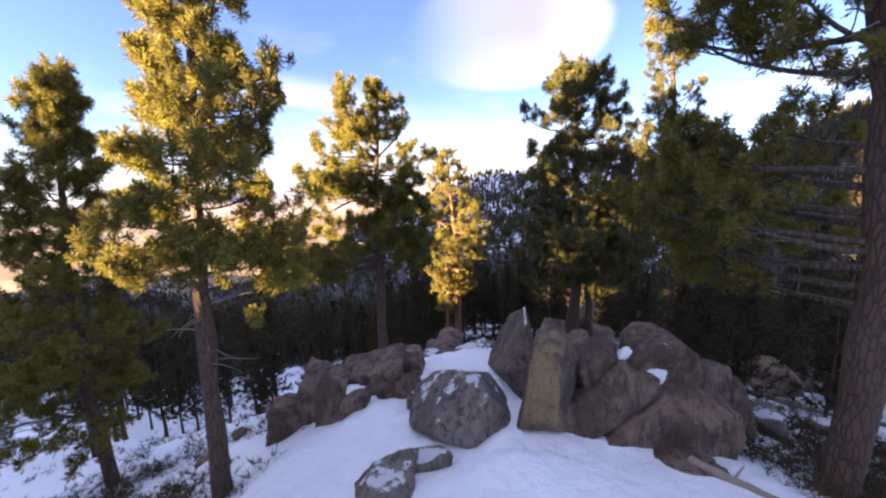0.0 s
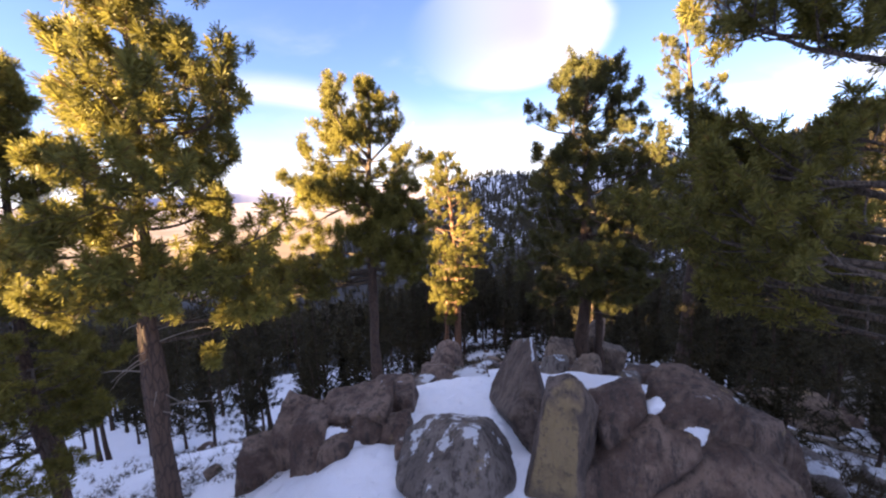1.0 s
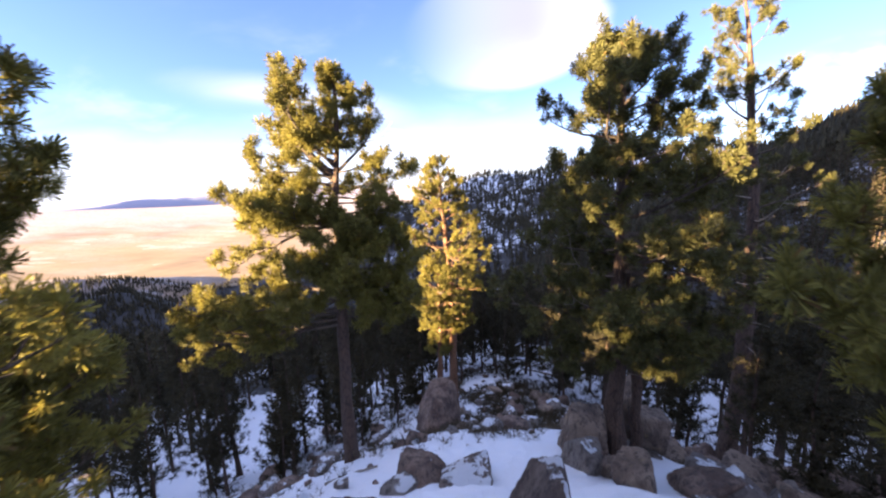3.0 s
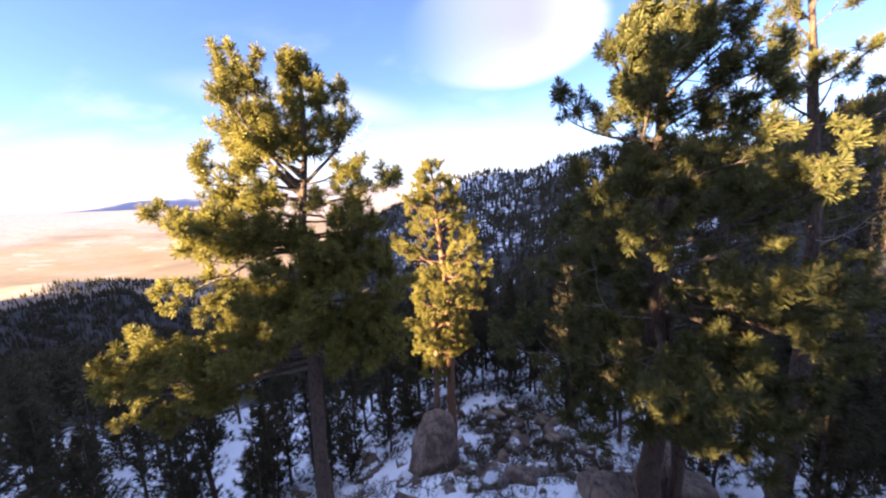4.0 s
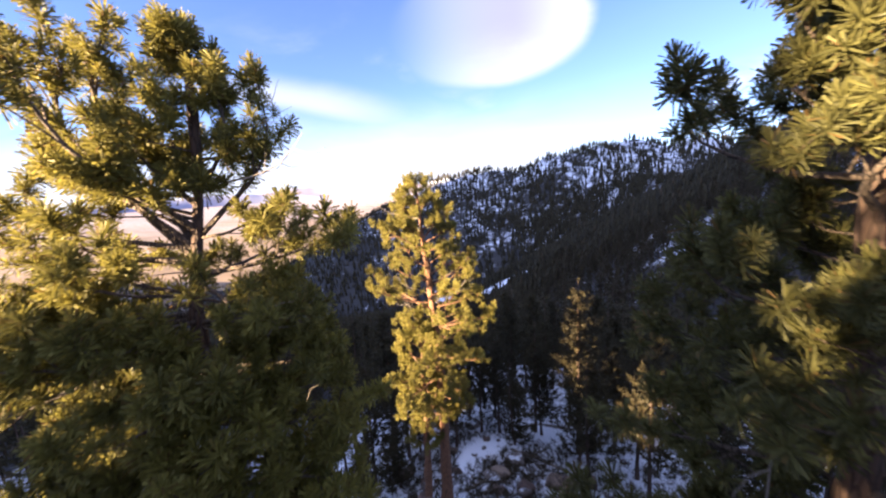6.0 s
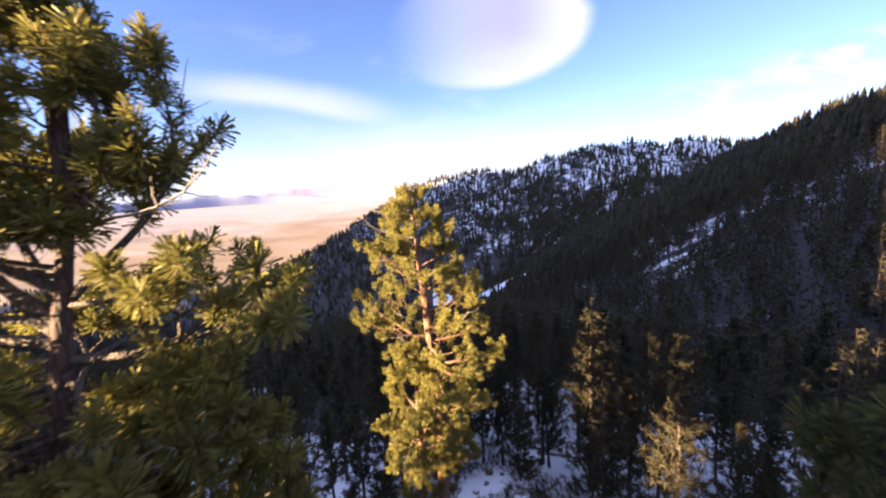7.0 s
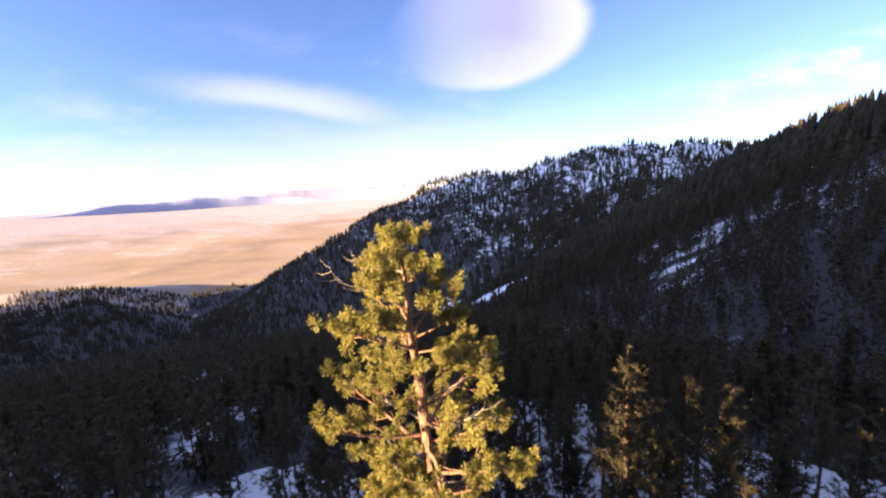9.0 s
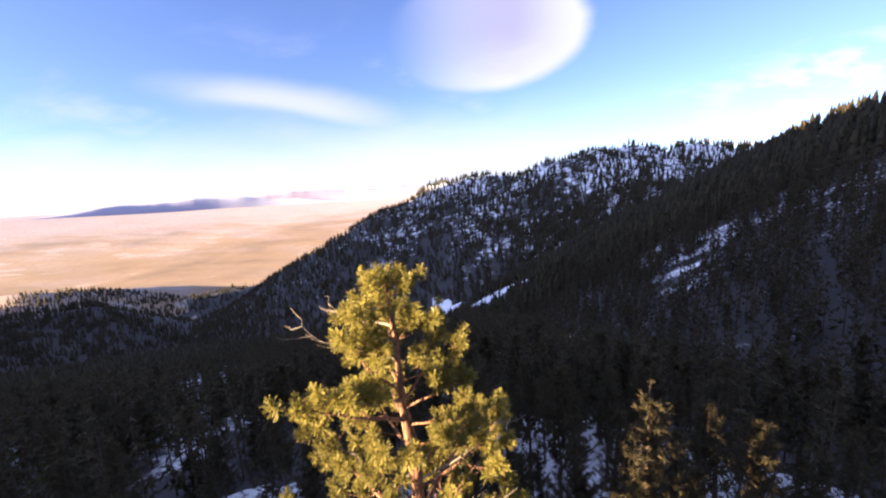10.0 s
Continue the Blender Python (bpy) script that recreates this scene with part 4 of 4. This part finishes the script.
big_pine = pine("dense dark-green pine with a sunlit pointed top", (5.95, 18.9, -3.2), (6.0, 19.4, 10.5), 0.34,
     [(0.31, 2.2), (0.42, 3.1), (0.56, 3.9), (0.68, 3.3), (0.78, 2.6), (0.86, 2.1), (0.93, 1.4), (1.0, 0.4)], 53, (0.1, 0), 7.0, 4.4, size=1.25,
     extra=[(2.0, 200, 2.8, -0.1, 4.4), (1.4, 165, 2.6, -0.1, 4.2), (2.6, 185, 3.0, -0.05, 4.4), (3.4, 150, 3.6, 0.0, 4.6), (2.2, 262, 4.2, -0.1, 4.0), (0.8, 190, 1.8, -0.15, 4.4), (0.5, 150, 1.7, -0.15, 4.4)],
     stubs=10, fine=True, skew=(345, 0.55), needles=NEEDLE_SHADE, rise=(-0.15, 0.45), lift=0.35, bare=0.14, dead=((3.2, 250, 3.0), (2.4, 210, 2.6), (1.6, 130, 2.2)))
part("trunk", trunk_mesh("trunk", trunk_line((0.8, 0.15, -0.6), (0.25, 0.3, 7.6), (0.15, 0), np.random.RandomState(5)), 0.22, BARK), big_pine, "slimmer second stem of dark bark")
pine("thin old pine with sparse wind-worn boughs", (12.0, 22.2, -5.4), (11.3, 22.4, 13.3), 0.33,
     [(0.44, 1.6), (0.6, 2.3), (0.75, 2.0), (0.88, 1.5), (1.0, 0.4)], 61, (0.75, 0), 4.6, 2.8, size=0.9, gap=0.25, stubs=14, rise=(0.0, 0.9),
     needles=NEEDLE_SHADE, dead=((4.0, 290, 3.0), (5.5, 250, 2.6), (7.0, 300, 2.8), (3.0, 80, 2.6), (8.2, 100, 2.2), (6.2, 60, 2.4), (9.4, 260, 2.0), (4.6, 200, 2.6), (2.0, 230, 2.6)))
pine("big dark pine leaning over the boulders", (8.45, 8.5, -2.2), (7.2, 8.7, 12.2), 0.36,
     [(0.66, 2.6), (0.8, 2.6), (1.0, 0.8)], 71, (0.85, 0), 4.0, 5.0, size=1.15,
     extra=[(7.0, 300, 3.4, 0.05, 6), (7.4, 255, 2.6, 0.15, 6), (7.6, 330, 3.6, 0.1, 6), (4.4, 330, 4.2, 0.10, 6),
            (3.9, 300, 4.4, 0.0, 6), (3.4, 318, 5.0, -0.08, 6), (4.2, 345, 4.8, 0.05, 6), (3.0, 335, 4.6, -0.12, 6), (2.6, 355, 4.2, -0.15, 6), (3.2, 10, 3.4, 0.0, 6), (5.6, 20, 3.6, 0.2, 6),
            (3.7, 288, 4.0, 0.02, 6), (4.9, 340, 4.4, 0.1, 6), (5.2, 312, 4.0, 0.1, 6)], stubs=3, bare=0.15)

# ---- forest below and on the slopes ----
def forest_kind(name, seed, height, radius, width, low, tone, shapes):
    """One tree of the shaded forest: a bare trunk below and a ragged crown above."""
    rnd = np.random.RandomState(seed)
    root = new(name)
    line = trunk_line((0, 0, -0.6), (rnd.normal() * 0.25, rnd.normal() * 0.25, height), (rnd.normal() * 0.15, 0), rnd, 7)
    part("trunk", trunk_mesh("trunk", line, radius, BARK, 6), root)
    pos, way, size = [], [], []
    h = low
    close = shapes is MID_TUFT
    while h < 0.97:
        k = (h - low) / (1 - low)
        reach = width * (0.45 + 0.55 * np.sin(np.pi * min(1, 0.30 + 0.70 * k)) ** 0.8) * (1.02 - k) ** 0.55
        for a in rnd.uniform(0, 6.28, (8 if close else 6) if k < 0.7 else 5):
            ln = reach * rnd.uniform(0.5, 1.15)
            for f in np.linspace(0.30, 1, max(2, int(ln * (2.0 if close else 1.4)))):
                z = h * height + ln * f * rnd.uniform(-0.12, 0.30)
                pos.append([np.sin(a) * ln * f + rnd.normal() * 0.12, np.cos(a) * ln * f + rnd.normal() * 0.12, z])
                way.append([np.sin(a), np.cos(a), 0.9])
                size.append(rnd.uniform(0.85, 1.3))
        h += (0.50 if close else 0.75) / height
    pos.append([line[-1, 0], line[-1, 1], height])
    way.append([0, 0, 1])
    size.append(0.8)
    part("crown", needles_mesh("crown", pos, way, size, shapes, tone, rnd), root)
    return root


SIZES = [(10.5, 0.15, 1.8, 0.30), (12.5, 0.18, 2.1, 0.36), (8.5, 0.13, 1.7, 0.24), (11.0, 0.16, 2.4, 0.32), (13.5, 0.19, 2.0, 0.38), (6.5, 0.11, 1.6, 0.14)]
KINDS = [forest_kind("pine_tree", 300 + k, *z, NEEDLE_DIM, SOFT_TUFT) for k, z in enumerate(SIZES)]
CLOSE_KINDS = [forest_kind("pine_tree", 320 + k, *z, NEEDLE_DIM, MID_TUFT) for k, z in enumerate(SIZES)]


def plant(k, x, y, s, turn, label):
    ob = copy_thing((CLOSE_KINDS if y < 62 else KINDS)[k], pose(x, y, float(ground(x, y)) - 0.1, 0, 0, turn))
    ob.scale = (s, s, s * 1.0)
    return tagged(ob, label, "tree", "pines of the shaded forest")


def plant_forest():
    rnd = random.Random(9)
    spots = []
    tries = 0
    while len(spots) < 250 and tries < 20000:
        tries += 1
        y = 26 + 95 * rnd.random() ** 1.3
        x = rnd.uniform(-1.15 * y - 6, 1.0 * y + 8)
        gapw = 2.1 + y * 0.008
        if -6 < x < 7 and y < 39:
            continue
        if -11 < x < 12 and y < 33:
            continue
        if any((x - a) ** 2 + (y - b) ** 2 < gapw * gapw for a, b in spots):
            continue
        spots.append((x, y))
    near = []
    while len(near) < 58:
        x, y = rnd.uniform(-12, 22), rnd.uniform(40, 78)
        if all((x - a) ** 2 + (y - b) ** 2 > 9 for a, b in spots + near):
            near.append((x, y))
    for x, y in spots + near:
        plant(rnd.randrange(6), x, y, rnd.uniform(0.75, 1.15), rnd.uniform(0, 360), "slim dark pine in the shaded forest")
    for x, y, k, s in ((12.5, 38.0, 3, 0.95), (17.8, 59, 1, 1.0), (9.5, 12.5, 5, 0.6), (14, 14, 5, 0.9), (17, 19, 3, 0.8), (21, 15, 1, 0.85), (18.5, 27, 0, 0.9), (10.5, 27, 2, 0.8),
                       (24, 24, 3, 0.9), (15, 31, 1, 0.8), (-12, 27, 5, 0.9), (-16, 22, 2, 0.9), (-20, 17, 0, 0.9), (-24, 20, 1, 0.9), (-19, 29, 3, 0.9), (-5.5, 38, 5, 0.7),
                       (28, 18, 1, 0.9), (26, 33, 0, 1.0), (-29, 26, 4, 0.9), (-13.5, 33, 0, 0.85), (10.6, 16.6, 5, 0.7), (13.2, 17.4, 5, 0.85), (11.6, 20.2, 2, 0.75), (15.2, 21.5, 3, 0.8), (17.5, 13.0, 5, 1.0), (12.2, 12.8, 5, 0.6), (19, 22, 2, 0.9),
                       (-3.6, 41.5, 2, 0.8), (1.6, 42.5, 0, 0.8), (4.2, 40.5, 5, 0.9), (6.6, 42.0, 2, 0.9), (8.8, 39.5, 5, 1.0), (3.0, 45.5, 3, 0.8), (-1.2, 45.0, 1, 0.8), (10.6, 43.0, 0, 0.85), (-7.5, 30.0, 5, 0.8), (-5.6, 33.5, 2, 0.75), (-8.5, 34.0, 0, 0.8), (-4.4, 36.8, 5, 0.9), (-9.5, 31.5, 2, 0.85)):
        plant(k, x, y, s, rnd.uniform(0, 360), "dark green pine standing in the snow")


plant_forest()
for k_ in KINDS + CLOSE_KINDS:
    for o_ in (*k_.children_recursive, k_):
        bpy.data.objects.remove(o_)


def far_woods():
    """Conifers on the slopes across the gully, too many to count."""
    r = np.random.RandomState(4)
    n = 66000
    x, y = r.uniform(-1050, 720, n), r.uniform(60, 960, n)
    d = np.hypot(x, y - 20)
    keep = (d > 230) & (y > 0.25 * np.abs(x))
    z = ground(x, y)
    floor = -262 + 285 * np.clip((np.hypot(x, y - 14) - 1500) / 3300, 0, 1) ** 1.6
    keep &= z > floor + 12
    thick = wave(x, y, 90, 31, 3) * 0.55 + wave(x + y * 0.3, y * 0.3, 28, 32, 2) * 0.5
    keep &= thick > r.uniform(-1.2, 0.25, n)
    keep &= r.uniform(0, 1, n) < np.clip(np.where(z > -60, 520, 330) / d, 0.34, 1)
    # trees before the gully are cleared too, so its snow shows from the camera
    gully_sight = (spine(x, y, SNOW_GULLY, 1.0) > -11) | (spine(x, y + 16, SNOW_GULLY, 1.0) > -13) | (spine(x, y + 34, SNOW_GULLY, 1.0) > -9)
    more = r.uniform(0, 1, n) < np.where((x > 20) & (y < 430) | (x > 70) & (y < 560), 1.0, np.where((x < -350) & (y < 640), 0.5, 0.0))
    more &= (d > 230) & (z > floor + 12)
    keep, more = keep & ~gully_sight, more & ~gully_sight
    x, y, z = np.concatenate([x[keep], x[more] + 4.0]), np.concatenate([y[keep], y[more] + 3.0]), np.concatenate([z[keep], z[more]])
    z = ground(x, y)
    m = len(x)
    h = r.uniform(8, 15, m)
    w = h * r.uniform(0.15, 0.24, m)
    sides, rows = 4, 3
    verts, faces = [], []
    t = np.arange(sides) * 2 * np.pi / sides
    base = 0
    allv, allf = [], []
    for k in range(rows):
        z0, z1 = 0.12 + 0.26 * k, 0.50 + 0.26 * k if k < rows - 1 else 1.02
        rad = (1.0 - 0.29 * k)
        ring_r = w[:, None] * rad * r.uniform(0.45, 1.35, (m, sides))
        ang = t[None, :] + r.uniform(0, 6.28, (m, 1))
        ring = np.stack([x[:, None] + ring_r * np.cos(ang), y[:, None] + ring_r * np.sin(ang), z[:, None] + h[:, None] * (z0 + r.uniform(-0.07, 0.07, (m, sides)))], -1)
        apex = np.stack([x, y, z + h * z1], -1)[:, None, :]
        v = np.concatenate([ring, apex], 1).reshape(-1, 3)
        i = np.arange(m)[:, None] * (sides + 1)
        j = np.arange(sides)[None, :]
        f = np.stack([i + j, i + (j + 1) % sides, np.broadcast_to(i + sides, (m, sides))], -1).reshape(-1, 3) + base
        base += len(v)
        allv.append(v)
        allf.append(f)
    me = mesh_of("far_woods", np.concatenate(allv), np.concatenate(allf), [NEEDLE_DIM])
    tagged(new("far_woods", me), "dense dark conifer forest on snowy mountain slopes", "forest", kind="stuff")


far_woods()


def near_woods():
    """The closed forest on the slopes below the spur."""
    r = np.random.RandomState(14)
    n = 9500
    x, y = r.uniform(-290, 250, n), r.uniform(40, 290, n)
    d = np.hypot(x, y - 20)
    keep = (d > 48) & (d < 270) & ((d > 75) | (r.uniform(0, 1, n) < 0.7)) & (y > 0.42 * np.abs(x) - 14) & (r.uniform(0, 1, n) < np.clip(np.where(x > 25, 420, 125) / d, 0.25, 1))
    keep &= (wave(x, y, 38, 35, 2) > -0.62)
    x, y = x[keep], y[keep]
    z = ground(x, y)
    pos, way, size, wood = [], [], [], []
    for k in range(len(x)):
        h, lo = r.uniform(9, 15), r.uniform(0.10, 0.30)
        w = h * r.uniform(0.12, 0.19)
        m = int(h * 2.2)
        f = lo + (1 - lo) * (np.arange(m) + r.uniform(0, 1, m)) / m
        reach = w * (1.04 - (f - lo) / (1 - lo)) ** 0.6 * r.uniform(0.35, 1.05, m)
        a = r.uniform(0, 6.28, m)
        pos.append(np.stack([x[k] + reach * np.cos(a), y[k] + reach * np.sin(a), z[k] + f * h], -1))
        way.append(np.stack([np.cos(a), np.sin(a), np.full(m, 0.9)], -1))
        size.append(r.uniform(0.7, 1.1, m) * (1.1 - 0.5 * f))
        wood.append(tube(np.array([[x[k], y[k], z[k] - 0.8], [x[k], y[k], z[k] + h * 0.5], [x[k], y[k], z[k] + h]]), [0.17, 0.12, 0.03], 4))
    v, f = joined(wood)
    woods = tagged(new("near_woods", mesh_of("near_woods", v, f, [BARK])), "closed dark pine forest on the slope below", "forest", kind="stuff")
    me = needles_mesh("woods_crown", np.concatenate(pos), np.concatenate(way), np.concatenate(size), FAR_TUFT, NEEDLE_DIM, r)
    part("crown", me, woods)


near_woods()


def brush():
    """Low dry brush, fallen sticks and needle litter poking out of the snow."""
    r = np.random.RandomState(8)
    pos, way, size = [], [], []
    n = 0
    tries = 0
    while n < 6400 and tries < 60000:
        tries += 1
        x, y = r.uniform(-30, 30), 7 + 60 * r.uniform() ** 0.8
        if n % 2 == 0:
            x, y = 3 + 8 * r.normal(), 42 + 9 * r.normal()
        if n % 6 == 4:
            x, y = r.uniform(-14, 5), r.uniform(18, 38)
        if n % 5 == 1:
            x, y = 11.5 + 2.6 * r.normal(), 9.0 + 2.4 * r.normal()
            if x < 7.2 or y > 14 or wave(x, y, 2.2, 43, 3) < -0.25:
                continue
        elif n % 7 == 2:
            x, y = 1 + 4.0 * r.normal(), 38 + 3.6 * r.normal()
            if wave(x, y, 3.0, 43, 3) < -0.25:
                continue
        elif n % 7 == 4:
            x, y = 5 + 3.0 * r.normal(), 28 + 3.4 * r.normal()
            if y < 20 or wave(x, y, 3.0, 43, 3) < -0.25:
                continue
        elif n % 5 == 3:
            x, y = -11 + 3.2 * r.normal(), 9.0 + 2.6 * r.normal()
            if x > -5 or wave(x, y, 2.2, 43, 3) < -0.25:
                continue
        elif -3.5 < x < 8 and y < 19 or y < 10 and x > 0:
            continue
        if n % 5 not in (1, 3) and n % 7 not in (2, 4) and wave(x, y, 6.0, 41, 3) < (-0.02 if x < 8 and n % 2 else -0.3):
            continue
        z = float(ground(x, y))
        for _ in range(r.randint(2, 6)):
            pos.append([x + r.normal() * 0.22, y + r.normal() * 0.22, z + r.uniform(0.0, 0.16)])
            way.append([r.normal() * 0.5, r.normal() * 0.5, 0.8])
            size.append(r.uniform(0.6, 1.2) * (1.5 if y > 26 else 1.0))
        n += 1
    me = needles_mesh("brush", pos, way, size, BRUSH_TUFT, BRUSH, r)
    tagged(new("brush", me), "low dry brown brush poking through the snow", "brush", kind="stuff")


BRUSH = needle_material("dry_brush", (0.035, 0.028, 0.016), (0.11, 0.085, 0.045), (0.20, 0.13, 0.07))
brush()


# ---- fallen wood ----
for x_, y_, ln_, r_, turn_, seed_ in ((6.3, 7.3, 2.6, 0.13, -52, 1), (8.9, 11.5, 3.2, 0.10, 25, 2), (11.5, 13.5, 2.8, 0.12, -20, 3), (-8.5, 8.5, 2.4, 0.07, 35, 4),
                                      (9.5, 17.5, 3.4, 0.12, 60, 5), (4.0, 24.5, 3.0, 0.10, 15, 6), (-7.5, 27.0, 3.2, 0.10, -30, 7), (3.5, 31.0, 3.0, 0.09, 70, 8), (-3.2, 17.6, 1.8, 0.06, 20, 9),
                                      (1.5, 35.0, 3.4, 0.10, 40, 10), (5.5, 38.5, 4.0, 0.12, -35, 11), (-4.0, 40.0, 3.6, 0.11, 80, 12), (8.0, 44.0, 4.2, 0.13, 10, 13), (0.5, 46.0, 3.8, 0.11, -60, 14)):
    dx_, dy_ = math.cos(radians(turn_)), math.sin(radians(turn_))
    a_, b_ = float(ground(x_ - dx_ * ln_ / 2, y_ - dy_ * ln_ / 2)), float(ground(x_ + dx_ * ln_ / 2, y_ + dy_ * ln_ / 2))
    fallen_log((x_, y_, (a_ + b_) / 2 + r_ * 0.7), ln_, r_, turn_, -math.degrees(math.atan2(b_ - a_, ln_)), seed_, "weathered grey fallen log half sunk in snow")
